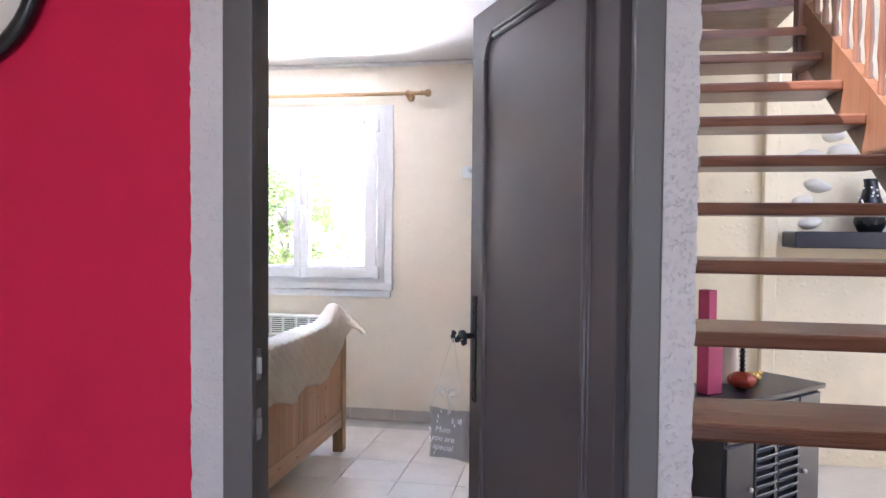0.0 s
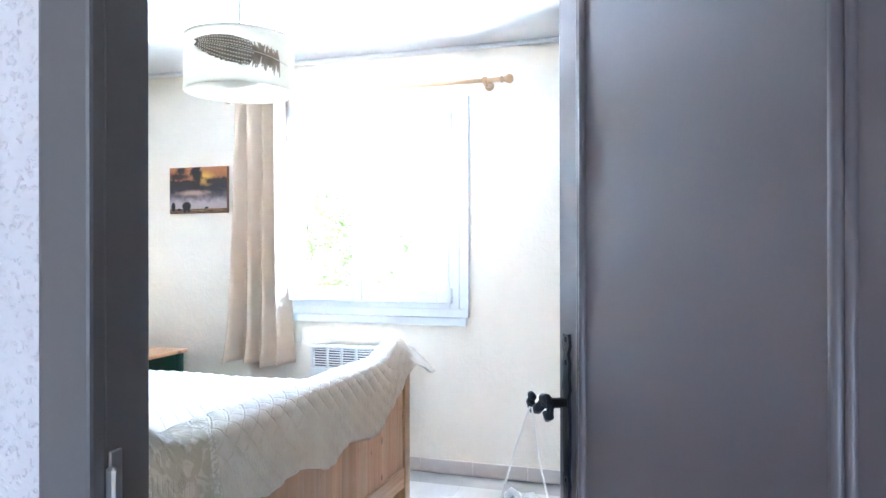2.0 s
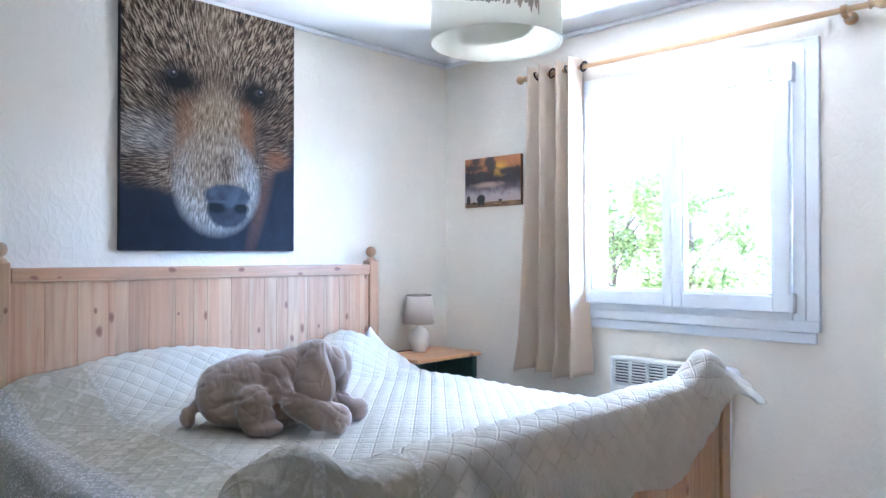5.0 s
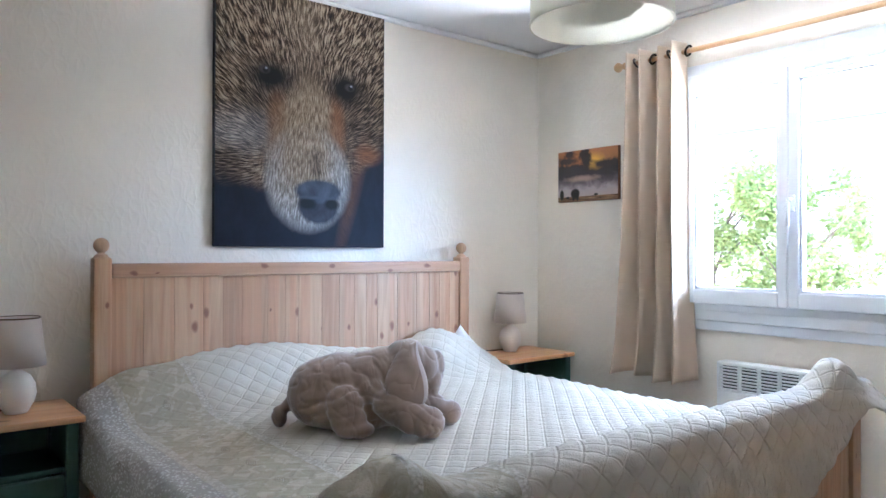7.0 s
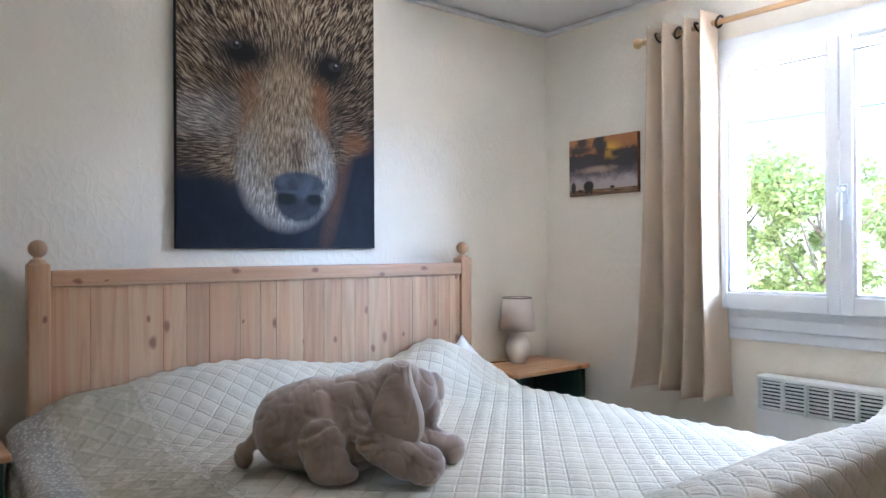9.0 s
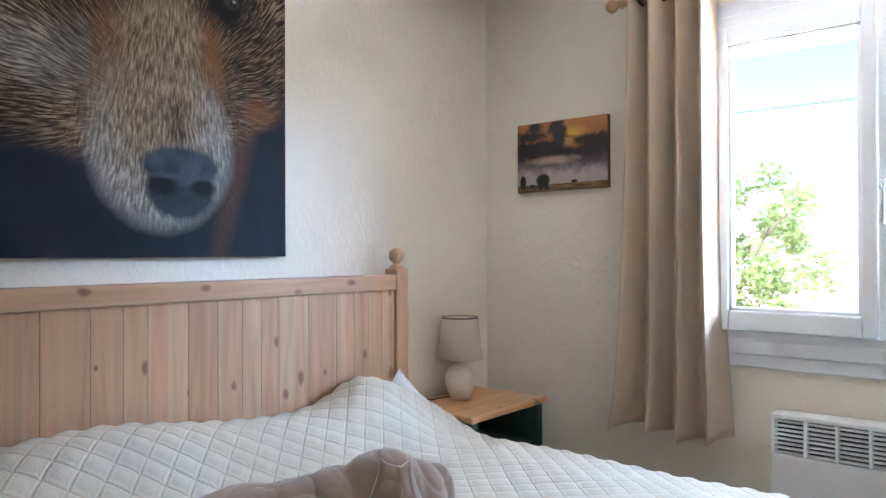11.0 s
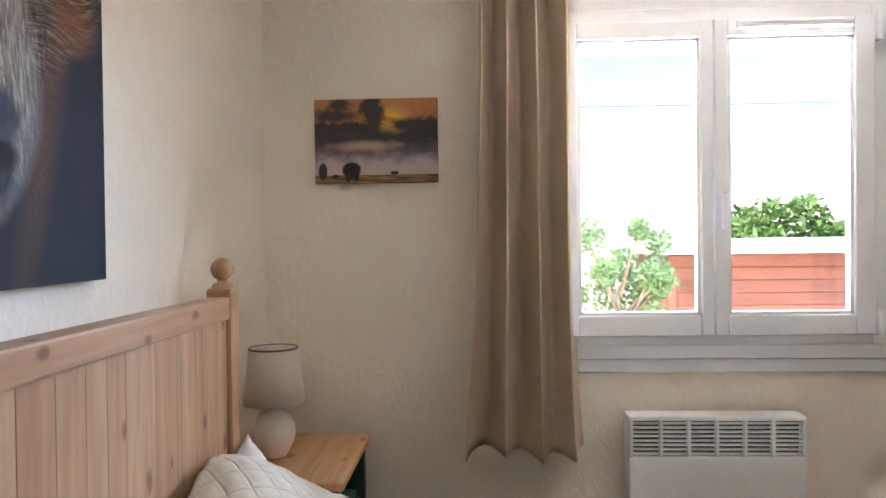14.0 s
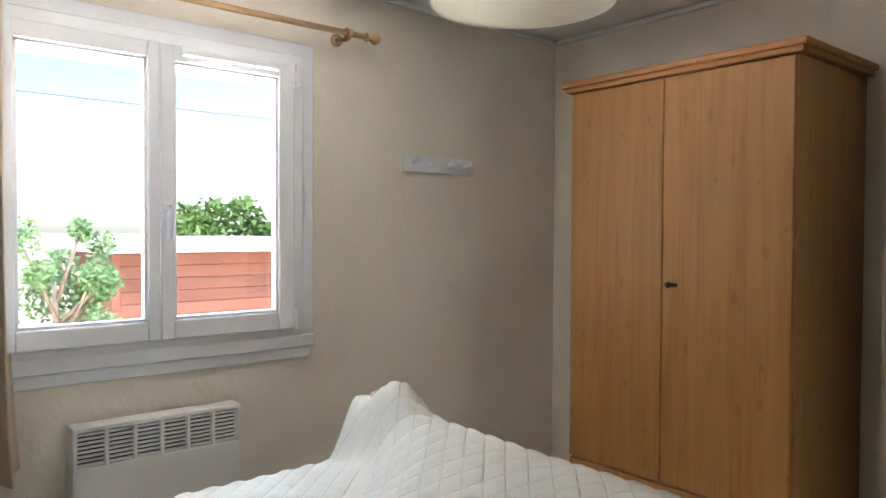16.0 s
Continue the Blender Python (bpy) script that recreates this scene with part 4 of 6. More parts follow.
def bedspread():
    x_head, x_foot = -3.44, -1.455
    top_n, round_n, hang_n = 198, 9, 26
    nu = top_n + round_n + hang_n
    y0, y1 = 2.30, 4.335
    s_hang, n_hang = 20, 16
    mid_n = 204
    nv = s_hang + mid_n + n_hang
    s_len, n_len = 0.27, 0.22

    def across(j):
        """Place across the bed and how far down the side it hangs."""
        if j < s_hang:
            return y0, (s_hang - j) / s_hang * s_len, -1
        if j > s_hang + mid_n:
            return y1, (j - s_hang - mid_n) / n_hang * n_len, 1
        return y0 + (y1 - y0) * (j - s_hang) / mid_n, 0.0, 0

    def along(i, y):
        """Place along the bed, and the drop over the footboard."""
        if i <= top_n:
            return x_head + (x_foot - x_head) * i / top_n, 0.0, 0.0
        lift = smooth01((y - 3.84) / 0.44)
        drop = 0.245 + 0.018 * math.sin(y * 15.5) + 0.02 * math.sin(y * 4.1)
        drop = drop * (1 - lift) + 0.100 * lift
        if i <= top_n + round_n:
            a = (i - top_n) / round_n * math.pi / 2
            return x_foot + 0.062 * math.sin(a), 0.03 * (1 - math.cos(a)), 0.0
        k = (i - top_n - round_n) / hang_n
        out = 0.02 * k + lift * 0.060 * k
        return x_foot + 0.062 + out, 0.03 + drop * k, k

    def uv(i, j):
        y, hang, s = across(j)
        x, drop, k = along(i, y)
        return (x + 3.44 + (drop if i > top_n else 0), (y - 2.30) + s * hang)

    def place(i, j):
        y, hang, s = across(j)
        x, drop, k = along(i, y)
        u, v = uv(i, j)
        z = spread_top(min(x, x_foot), y) - drop
        if k:                                   # stiff flaring corner at the far post
            lift = smooth01((y - 3.95) / 0.3)
            z += 0.015 * lift * k
            x += 0.012 * math.sin(y * 12.0) * k
        if s:
            r = min(1.0, hang / 0.06)
            fold = 0.014 * math.sin(u * 17.0 + 1.3 * s) * smooth01(hang / 0.15)
            over = smooth01((x + 1.66) / 0.2)
            hang *= 1 - 0.65 * over if s > 0 else 1
            stiff = 0.12 * over if s > 0 else 0.35 * over
            y += s * (0.03 * math.sin(r * math.pi / 2) + fold * (1 - over) + (0.05 + 0.72 * stiff) * hang)
            z -= (hang - 0.02 * r) * (1 - 0.85 * stiff) * (1 - (0.94 if s > 0 else 0.5) * over) + 0.03 * math.sin(u * 17.0) * smooth01(hang / 0.2) * 0.5
        edge = smooth01((v - 0.362) / 0.03)
        if v > 0.36:
            p = 0.059
            q = abs(math.sin(math.pi * (u + v) / p / 1.4142)) * abs(math.sin(math.pi * (u - v) / p / 1.4142))
            z += 0.0090 * edge * q ** 0.55 * (1 if not k else 0)
            x += 0.0105 * edge * q ** 0.55 * (1 if k else 0)
        else:
            z += 0.0012 * math.sin(math.pi * u / 0.05)
        return (x, y, z)

    s = Shader("quilted_bedspread")
    uvn = s.n("UVMap")
    sep = s.n("SeparateXYZ", Vector=uvn.outputs[0])
    u, v = sep.outputs[0], sep.outputs[1]
    p = 0.059 * 1.4142

    def tri(q):
        f = s.math("FRACT", s.math("DIVIDE", q, p))
        return s.math("ABSOLUTE", s.math("SUBTRACT", f, 0.5))

    a, b = tri(s.math("ADD", u, v)), tri(s.math("SUBTRACT", u, v))
    seam = s.math("MAXIMUM", s.ramp(a, [(0.41, 0.0), (0.5, 1.0)]), s.ramp(b, [(0.41, 0.0), (0.5, 1.0)]))
    sc = s.n("VectorMath", operation="SCALE")
    s.put(uvn.outputs[0], sc.inputs[0])
    sc.inputs["Scale"].default_value = 1.0
    cloth = s.noise(sc.outputs[0], 190, 3)
    big = s.noise(sc.outputs[0], 6, 4)
    inb = s.math("MULTIPLY", s.math("LESS_THAN", v, 0.36), s.math("LESS_THAN", u, 2.4))
    seam = s.math("MULTIPLY", seam, s.math("SUBTRACT", 1.0, inb))
    base = s.ramp(big, [(0.3, (0.50, 0.458, 0.37)), (0.7, (0.58, 0.54, 0.45))])
    # Stitch lines tinted darker: groove shade put into the cloth colour.
    base = s.mix(s.math("MULTIPLY", seam, 0.15), base, (0.50, 0.44, 0.31))
    # border along the south side: plain satin band, lace edging, speckled hem
    rib = s.math("ABSOLUTE", s.math("SUBTRACT", s.math("FRACT", s.math("DIVIDE", v, 0.021)), 0.5))
    band = s.math("GREATER_THAN", u, 2.175)
    seam = s.mix(band, seam, s.ramp(rib, [(0.40, 0.0), (0.5, 1.0)]))
    # The foot band's ribs get the same painted groove shade.
    base = s.mix(s.math("MULTIPLY", s.math("MULTIPLY", band, seam), 0.25), base, (0.50, 0.455, 0.36))
    damask = s.ramp(s.noise(sc.outputs[0], 16, 2, 0.5, 1.5), [(0.52, (0.41, 0.37, 0.275)), (0.60, (0.50, 0.46, 0.36))])
    base = s.mix(inb, base, damask)
    mu = s.math("SUBTRACT", s.math("FRACT", s.math("DIVIDE", u, 0.19)), 0.5)
    mv = s.math("DIVIDE", s.math("SUBTRACT", v, 0.225), 0.19)
    spot = s.math("ADD", s.math("DIVIDE", s.math("ABSOLUTE", mu), 0.17), s.math("DIVIDE", s.math("ABSOLUTE", mv), 0.085))
    lattice = s.math("LESS_THAN", s.math("FRACT", s.math("MULTIPLY", spot, 2.5)), 0.45)
    motif = s.math("MULTIPLY", s.math("LESS_THAN", spot, 1.0), s.math("MULTIPLY", lattice, inb))
    base = s.mix(s.math("MULTIPLY", motif, 0.6), base, (0.25, 0.22, 0.17))
    lace = s.math("MULTIPLY", s.math("LESS_THAN", s.math("ABSOLUTE", s.math("SUBTRACT", v, 0.36)), 0.014), 1.0)
    lace2 = s.math("LESS_THAN", s.math("ABSOLUTE", s.math("SUBTRACT", v, 0.085)), 0.014)
    dots = s.n("TexVoronoi", Vector=sc.outputs[0])
    dots.inputs["Scale"].default_value = 95
    speck = s.ramp(dots.outputs["Distance"], [(0.28, (0.64, 0.63, 0.60)), (0.45, (0.40, 0.38, 0.34))])
    base = s.mix(s.math("MULTIPLY", s.math("LESS_THAN", v, 0.085), s.math("LESS_THAN", u, 1.75)), base, speck)
    base = s.mix(s.math("MAXIMUM", lace, lace2), base, s.ramp(dots.outputs["Distance"], [(0.3, (0.58, 0.55, 0.48)), (0.6, (0.45, 0.42, 0.34))]))
    near = s.ramp(s.math("MAXIMUM", a, b), [(0.30, 0.0), (0.48, 1.0)])
    pucker = s.math("MULTIPLY", s.noise(sc.outputs[0], 48, 3, 0.6, 0.6), near)
    h = s.math("ADD", s.math("MULTIPLY", cloth, 0.4), s.math("MULTIPLY", pucker, 0.9))
    s.bump(s.math("SUBTRACT", h, s.math("MULTIPLY", seam, 0.8)), 0.65, 0.006)
    m = s.done(base, 0.7, Specular_IOR_Level=0.3)
    b = thing("bedspread", pose(0, 0, 0), "cream diamond-quilted bedspread draped over bed, pillows and footboard", "bedspread")
    hem, satin = s_hang + 9, s_hang + 36
    for name, j0, j1, label in (("speckled_hem", 0, hem, "white speckled cotton hem"), ("satin_border", hem, satin, "plain cream satin border"), ("quilted_panel", satin, nv, "cream diamond-quilted panel")):
        ob = part(name, grid_mesh(nu, j1 - j0, lambda i, j: place(i, j + j0), lambda i, j: uv(i, j + j0)), m, b, label, True)
        sol = ob.modifiers.new("thickness", "SOLIDIFY")
        sol.thickness, sol.offset = 0.009, -1
    for j0 in (hem, satin):
        def tape(i, j):
            p = Vector(place(i, j0 - 1 + j))
            return (p.x + (0.002 if i > top_n else 0), p.y, p.z + 0.002)

        part("lace_trim", grid_mesh(nu, 2, tape, lambda i, j: uv(i, j0 - 1 + j)), m, b, "cream lace edging", True)
    return b


bedspread()


m_ear = fabric("pale_ear_lining", (0.50, 0.45, 0.42), 300, 1.0, 0.08)


def plush():
    """Limp toy lying on its belly; balls fused into one creased skin, with hanging ears."""
    bm = bmesh.new()
    for at, r, rot in (
        ((-0.165, 0.0, 0.120), (0.115, 0.130, 0.118), (0, 0, 0)),          # rump, back, neck
        ((-0.10, 0.0, 0.142), (0.17, 0.130, 0.116), (0, -8, 0)),
        ((-0.01, 0.0, 0.165), (0.15, 0.118, 0.102), (0, -12, 0)),
        ((0.06, 0.0, 0.190), (0.11, 0.105, 0.090), (0, -18, 0)),
        ((0.135, 0.0, 0.225), (0.082, 0.092, 0.082), (0, 0, 0)),           # head
        ((0.185, 0.01, 0.205), (0.062, 0.070, 0.080), (0, 15, 0)),
        ((0.215, 0.02, 0.150), (0.042, 0.052, 0.075), (0, 10, 0)),
        ((-0.085, -0.100, 0.105), (0.085, 0.050, 0.082), (0, 40, 0)),      # near hind leg
        ((-0.062, -0.130, 0.105), (0.068, 0.050, 0.066), (0, 10, 0)),
        ((-0.045, -0.145, 0.060), (0.060, 0.045, 0.060), (0, -8, 0)),
        ((-0.025, -0.155, 0.030), (0.066, 0.046, 0.030), (0, 0, 0)),
        ((0.045, -0.095, 0.130), (0.085, 0.052, 0.052), (0, 32, 0)),       # near foreleg
        ((0.105, -0.130, 0.095), (0.090, 0.052, 0.056), (0, 26, 0)),
        ((0.160, -0.150, 0.070), (0.080, 0.052, 0.056), (0, 16, 0)),
        ((0.215, -0.165, 0.055), (0.056, 0.056, 0.055), (0, 0, 0)),
        ((0.20, 0.0, 0.08), (0.09, 0.055, 0.052), (0, 15, 0)),             # far foreleg
        ((0.275, 0.01, 0.050), (0.056, 0.050, 0.046), (0, 0, 0)),
        ((0.232, 0.05, 0.195), (0.036, 0.05, 0.070), (0, 8, 0)),           # far ear
        ((-0.12, -0.02, 0.075), (0.13, 0.115, 0.075), (0, 0, 0)),          # slack belly
        ((0.00, -0.02, 0.085), (0.13, 0.105, 0.085), (0, 0, 0)),
        ((0.09, -0.02, 0.105), (0.10, 0.095, 0.095), (0, 0, 0)),
        ((-0.270, -0.02, 0.085), (0.046, 0.022, 0.024), (0, -48, 0)),      # tail
        ((-0.302, -0.02, 0.042), (0.028, 0.024, 0.040), (0, 0, 0)),
    ):
        add_ball(bm, at, r, rot, 22)
    base = part("plush_toy", bm, m_plush, None, "", True)
    rm = base.modifiers.new("skin", "REMESH")
    rm.mode, rm.voxel_size, rm.use_smooth_shade = "VOXEL", 0.0052, True
    sm = base.modifiers.new("soft", "SMOOTH")
    sm.iterations, sm.factor = 2, 0.5
    bpy.context.view_layer.update()
    skin = bpy.data.meshes.new_from_object(base.evaluated_get(bpy.context.evaluated_depsgraph_get()))
    bpy.data.objects.remove(base)
    bm = bmesh.new()
    bm.from_mesh(skin)
    bpy.data.meshes.remove(skin)
    # long creases in the slack cloth: (x, z) from, to, and depth
    creases = (
        ((-0.21, 0.085), (-0.11, 0.125), 0.013), ((-0.20, 0.055), (-0.12, 0.075), 0.010),
        ((-0.11, 0.125), (-0.03, 0.160), 0.012), ((-0.13, 0.185), (-0.05, 0.165), 0.007),
        ((-0.02, 0.215), (0.06, 0.150), 0.010), ((0.03, 0.235), (0.09, 0.145), 0.012),
        ((0.06, 0.250), (0.105, 0.175), 0.009), ((-0.01, 0.140), (0.10, 0.130), 0.014),
        ((0.02, 0.100), (0.10, 0.118), 0.009), ((0.05, 0.075), (0.13, 0.100), 0.008),
        ((-0.095, 0.095), (-0.035, 0.120), 0.007), ((-0.085, 0.070), (-0.02, 0.085), 0.007),
        ((0.205, 0.030), (0.205, 0.070), 0.005), ((0.230, 0.030), (0.232, 0.072), 0.005),
    )
    bm.normal_update()
    moves = []
    for v in bm.verts:
        c = v.co
        d = 0.005 * noise.noise(Vector((c.x * 15 + c.z * 10, c.y * 6, c.z * 5 - c.x * 4)))
        wr = noise.noise(Vector((c.x * 9 + c.z * 16, c.y * 9, c.z * 7 - c.x * 10 + 3)))
        d -= 0.0035 * math.exp(-(wr / 0.07) ** 2)
        if c.y < 0.02:
            for (xa, za), (xb, zb), deep in creases:
                ex, ez = xb - xa, zb - za
                k = max(0.0, min(1.0, ((c.x - xa) * ex + (c.z - za) * ez) / (ex * ex + ez * ez)))
                px = xa + ex * k + 0.006 * math.sin(k * 6.3) - c.x
                pz = za + ez * k - c.z
                q = px * px + pz * pz
                d += deep * (-math.exp(-q / 0.00005) + 0.22 * math.exp(-q / 0.0005)) * math.sin(math.pi * (0.12 + 0.76 * k))
        moves.append(v.normal * d)
    for v, d in zip(bm.verts, moves):
        v.co += d
    ear = bmesh.new()

    def flap(u, w, back):
        g = 0.026 + 0.044 * smooth01(w / 0.62)
        g *= max(0.0, 1 - max(0.0, (w - 0.66) / 0.34) ** 2.2) ** 0.5
        y = -0.080 - 0.080 * math.sin(min(1.0, w * 1.3) * math.pi / 2) + 0.022 * u * u * (1 - 0.5 * w) + back + 0.008 * noise.noise(Vector((u * 1.4, w * 4, 2)))
        x = 0.150 + u * g + 0.006 * w - 0.012 * math.sin(w * 3.1)
        z = 0.300 - 0.215 * w + 0.010 * u * u
        return (x, y, z)

    rings = []
    for i in range(25):
        w = i / 24
        row = [ear.verts.new(flap(u / 5, w, -0.008)) for u in range(-5, 6)]
        row += [ear.verts.new(flap(u / 5, w, 0.008)) for u in range(5, -6, -1)]
        rings.append(row)
    for p, q in zip(rings, rings[1:]):
        m = len(p)
        for k in range(m):
            f = ear.faces.new((p[k], p[(k + 1) % m], q[(k + 1) % m], q[k]))
            f.smooth = True
            f.material_index = 1 if 9 <= k <= 20 else 0
    ear.faces.new(rings[0])
    bmesh.ops.remove_doubles(ear, verts=ear.verts, dist=0.0005)
    bmesh.ops.recalc_face_normals(ear, faces=ear.faces)
    tmp = bpy.data.meshes.new("tmp")
    ear.to_mesh(tmp)
    ear.free()
    bm.from_mesh(tmp)
    bpy.data.meshes.remove(tmp)
    ob = part("plush_toy", bm, m_plush, None, "", True)
    ob.data.materials.append(m_ear)
    ob.matrix_basis = pose(-2.50, 3.0, 0.672, 0, 0, 51.5)
    return tagged(ob, "floppy taupe velour soft toy lying on the bedspread", "soft toy")


plush()


# ------------------------------------------------------------------ bedside
def nightstand(y0, y1):
    n = thing("nightstand", pose(0, (y0 + y1) / 2, 0), "dark green nightstand with a waxed pine top and open shelf", "nightstand", "nightstands")
    w = (y1 - y0) / 2
    part("top", box(-3.585, -3.195, -w, w, 0.668, 0.692, 0.007, 3), m_pine_top, n, "waxed knotty pine top")
    carcass = bmesh.new()
    for q in ((-3.57, -3.235, -w + 0.03, -w + 0.052, 0.06, 0.667), (-3.57, -3.235, w - 0.052, w - 0.03, 0.06, 0.667), (-3.57, -3.24, -w + 0.052, w - 0.052, 0.49, 0.508), (-3.57, -3.24, -w + 0.052, w - 0.052, 0.06, 0.08), (-3.57, -3.556, -w + 0.052, w - 0.052, 0.08, 0.667)):
        add_box(carcass, *q, 0.002)
    part("carcass", carcass, m_green, n)
    for s in (-1, 1):
        for x in (-3.555, -3.232):
            part("leg", box(x - 0.02, x + 0.02, s * (w - 0.04) - 0.02, s * (w - 0.04) + 0.02, 0, 0.667, 0.004), m_green, n)
    d = part("door", box(-3.238, -3.222, -w + 0.064, w - 0.064, 0.085, 0.484, 0.004), m_green, n)
    bm = bmesh.new()
    add_ball(bm, (-3.207, -w + 0.11, 0.40), 0.014, seg=10)
    part("knob", bm, m_green, d, "", True)
    return n


nightstand(4.365, 4.905)
nightstand(1.70, 2.255)


def table_lamp(x, y):
    l = thing("table_lamp", pose(x, y, 0.692), "small lamp with round cream ceramic foot and taupe shade", "lamp", "bedside lamps")
    part("base", lathe([(0.0, 0), (0.036, 0), (0.04, 0.006), (0.056, 0.035), (0.066, 0.07), (0.062, 0.105), (0.046, 0.135), (0.02, 0.152), (0.014, 0.158), (0.014, 0.185), (0.0, 0.185)], 28), m_ceramic, l, "glazed round ceramic foot", True)
    part("shade", lathe([(0.096, 0.172), (0.098, 0.172), (0.078, 0.346), (0.076, 0.346), (0.095, 0.174)], 32), m_shade_taupe, l, "tapered taupe cloth shade", True)
    trim = lathe([(0.0765, 0.343), (0.079, 0.343), (0.0785, 0.349), (0.0755, 0.349), (0.0765, 0.343)], 32)
    part("shade_trim", trim, m_shade_rim, l)
    wire = bmesh.new()
    for k in range(3):
        a = 2.1 * k
        add_tube(wire, [(0, 0, 0.32), (0.076 * math.cos(a), 0.076 * math.sin(a), 0.338)], 0.0015, 5)
    add_tube(wire, [(0, 0, 0.18), (0, 0, 0.32)], 0.006, 8)
    part("shade_carrier", wire, m_steel, l)
    part("cable", tube([(-0.03, 0.0, 0.006), (-0.06, -0.05, 0.004), (-0.06, -0.10, 0.004), (-0.09, -0.14, 0.004)], 0.0028, 6), m_cable, l, "black cable")
    return l


table_lamp(-3.465, 4.632)
table_lamp(-3.40, 2.065)


# ------------------------------------------------------------------ pictures
def masked(s, u, v, cu, cv, ru, rv, soft=0.08, wob=None, amt=0.0):
    """1 inside an ellipse, 0 outside, with a soft and uneven rim."""
    a = s.math("DIVIDE", s.math("SUBTRACT", u, cu), ru)
    b = s.math("DIVIDE", s.math("SUBTRACT", v, cv), rv)
    d = s.math("SQRT", s.math("ADD", s.math("MULTIPLY", a, a), s.math("MULTIPLY", b, b)))
    if wob is not None:
        d = s.math("ADD", d, s.math("MULTIPLY", s.math("SUBTRACT", wob, 0.5), amt))
    return s.ramp(d, [(max(0.0, 1 - soft), 1.0), (min(1.0, 1.0), 0.0)]) if soft <= 0 else s.math("SUBTRACT", 1.0, s.math("DIVIDE", s.math("SUBTRACT", d, 1 - soft), 2 * soft, clamp=True), clamp=True)


def canvas(name, at, rz, w, h, depth, mat, edge, label):
    """Stretched canvas, its picture on the side that faces local -y."""
    c = thing(name, pose(*at, 0, 0, rz), label, "picture")
    part("stretcher", box(0, w, -depth + 0.002, 0, 0, h, 0.003), edge, c)
    bm = bmesh.new()
    lay = bm.loops.layers.uv.new("cloth")
    vs = [bm.verts.new(p) for p in ((0.001, -depth, 0.001), (w - 0.001, -depth, 0.001), (w - 0.001, -depth, h - 0.001), (0.001, -depth, h - 0.001))]
    f = bm.faces.new(vs)
    for l, q in zip(f.loops, ((0, 0), (1, 0), (1, 1), (0, 1))):
        l[lay].uv = q
    part("print", bm, mat, c, "printed canvas face")
    return c


def fur_print():
    """Brown, tan, pale and navy fields with a streaked, hairy grain that runs out from the middle."""
    s = Shader("brown_tan_navy_print")
    uvn = s.n("UVMap")
    sep = s.n("SeparateXYZ", Vector=uvn.outputs[0])
    u, v = sep.outputs[0], sep.outputs[1]

    def field(scale, detail=5, rough=0.65, distort=0.5):
        mp = s.n("Mapping")
        s.put(uvn.outputs[0], mp.inputs["Vector"])
        mp.inputs["Scale"].default_value = scale
        return s.noise(mp.outputs[0], 1.0, detail, rough, distort)

    wob = field((9, 7, 1))
    swirl = field((3.0, 3.6, 1), 2, 0.5, 0.0)

    def strokes(cu, cv, na, nr, curl):
        """Hairs that fan out from a point; curl bends them."""
        du, dv = s.math("SUBTRACT", u, cu), s.math("MULTIPLY", s.math("SUBTRACT", v, cv), 1.32)
        ang = s.math("ADD", s.math("ARCTAN2", du, dv), s.math("MULTIPLY", s.math("SUBTRACT", swirl, 0.5), curl))
        rad = s.math("SQRT", s.math("ADD", s.math("MULTIPLY", du, du), s.math("MULTIPLY", dv, dv)))
        mp = s.n("CombineXYZ")
        s.put(s.math("MULTIPLY", ang, na), mp.inputs[0])
        s.put(s.math("MULTIPLY", rad, nr), mp.inputs[1])
        return s.noise(mp.outputs[0], 1.0, 4, 0.62, 0.12)

    coat = strokes(0.52, 0.34, 78.0, 15.0, 0.22)
    short = strokes(0.54, 1.15, 135.0, 20.0, 0.06)
    muzzle = s.math("MAXIMUM", masked(s, u, v, 0.515, 0.43, 0.19, 0.24, 0.35), masked(s, u, v, 0.515, 0.27, 0.26, 0.22, 0.3))
    hair = s.math("ADD", s.math("MULTIPLY", coat, s.math("SUBTRACT", 1.0, muzzle)), s.math("MULTIPLY", short, muzzle))
    wob2 = s.math("ADD", s.math("MULTIPLY", wob, 0.4), s.math("MULTIPLY", hair, 0.6))
    brown = s.ramp(hair, [(0.40, (0.014, 0.009, 0.006)), (0.46, (0.065, 0.040, 0.022)), (0.51, (0.19, 0.127, 0.074)), (0.59, (0.52, 0.41, 0.275))])
    dusky = s.ramp(hair, [(0.41, (0.008, 0.006, 0.004)), (0.51, (0.052, 0.032, 0.019)), (0.60, (0.23, 0.16, 0.10))])
    tan = s.ramp(hair, [(0.38, (0.13, 0.085, 0.044)), (0.5, (0.28, 0.205, 0.122)), (0.62, (0.50, 0.40, 0.27))])
    pale = s.ramp(hair, [(0.38, (0.19, 0.18, 0.16)), (0.5, (0.36, 0.35, 0.33)), (0.62, (0.64, 0.63, 0.60))])
    rust = s.ramp(hair, [(0.3, (0.09, 0.034, 0.012)), (0.55, (0.26, 0.11, 0.038)), (0.75, (0.40, 0.21, 0.085))])
    navy = s.ramp(wob, [(0.3, (0.005, 0.007, 0.015)), (0.7, (0.012, 0.016, 0.032))])
    vt = s.math("SUBTRACT", v, s.math("MULTIPLY", s.math("SUBTRACT", u, 0.5), 0.10))
    col = brown
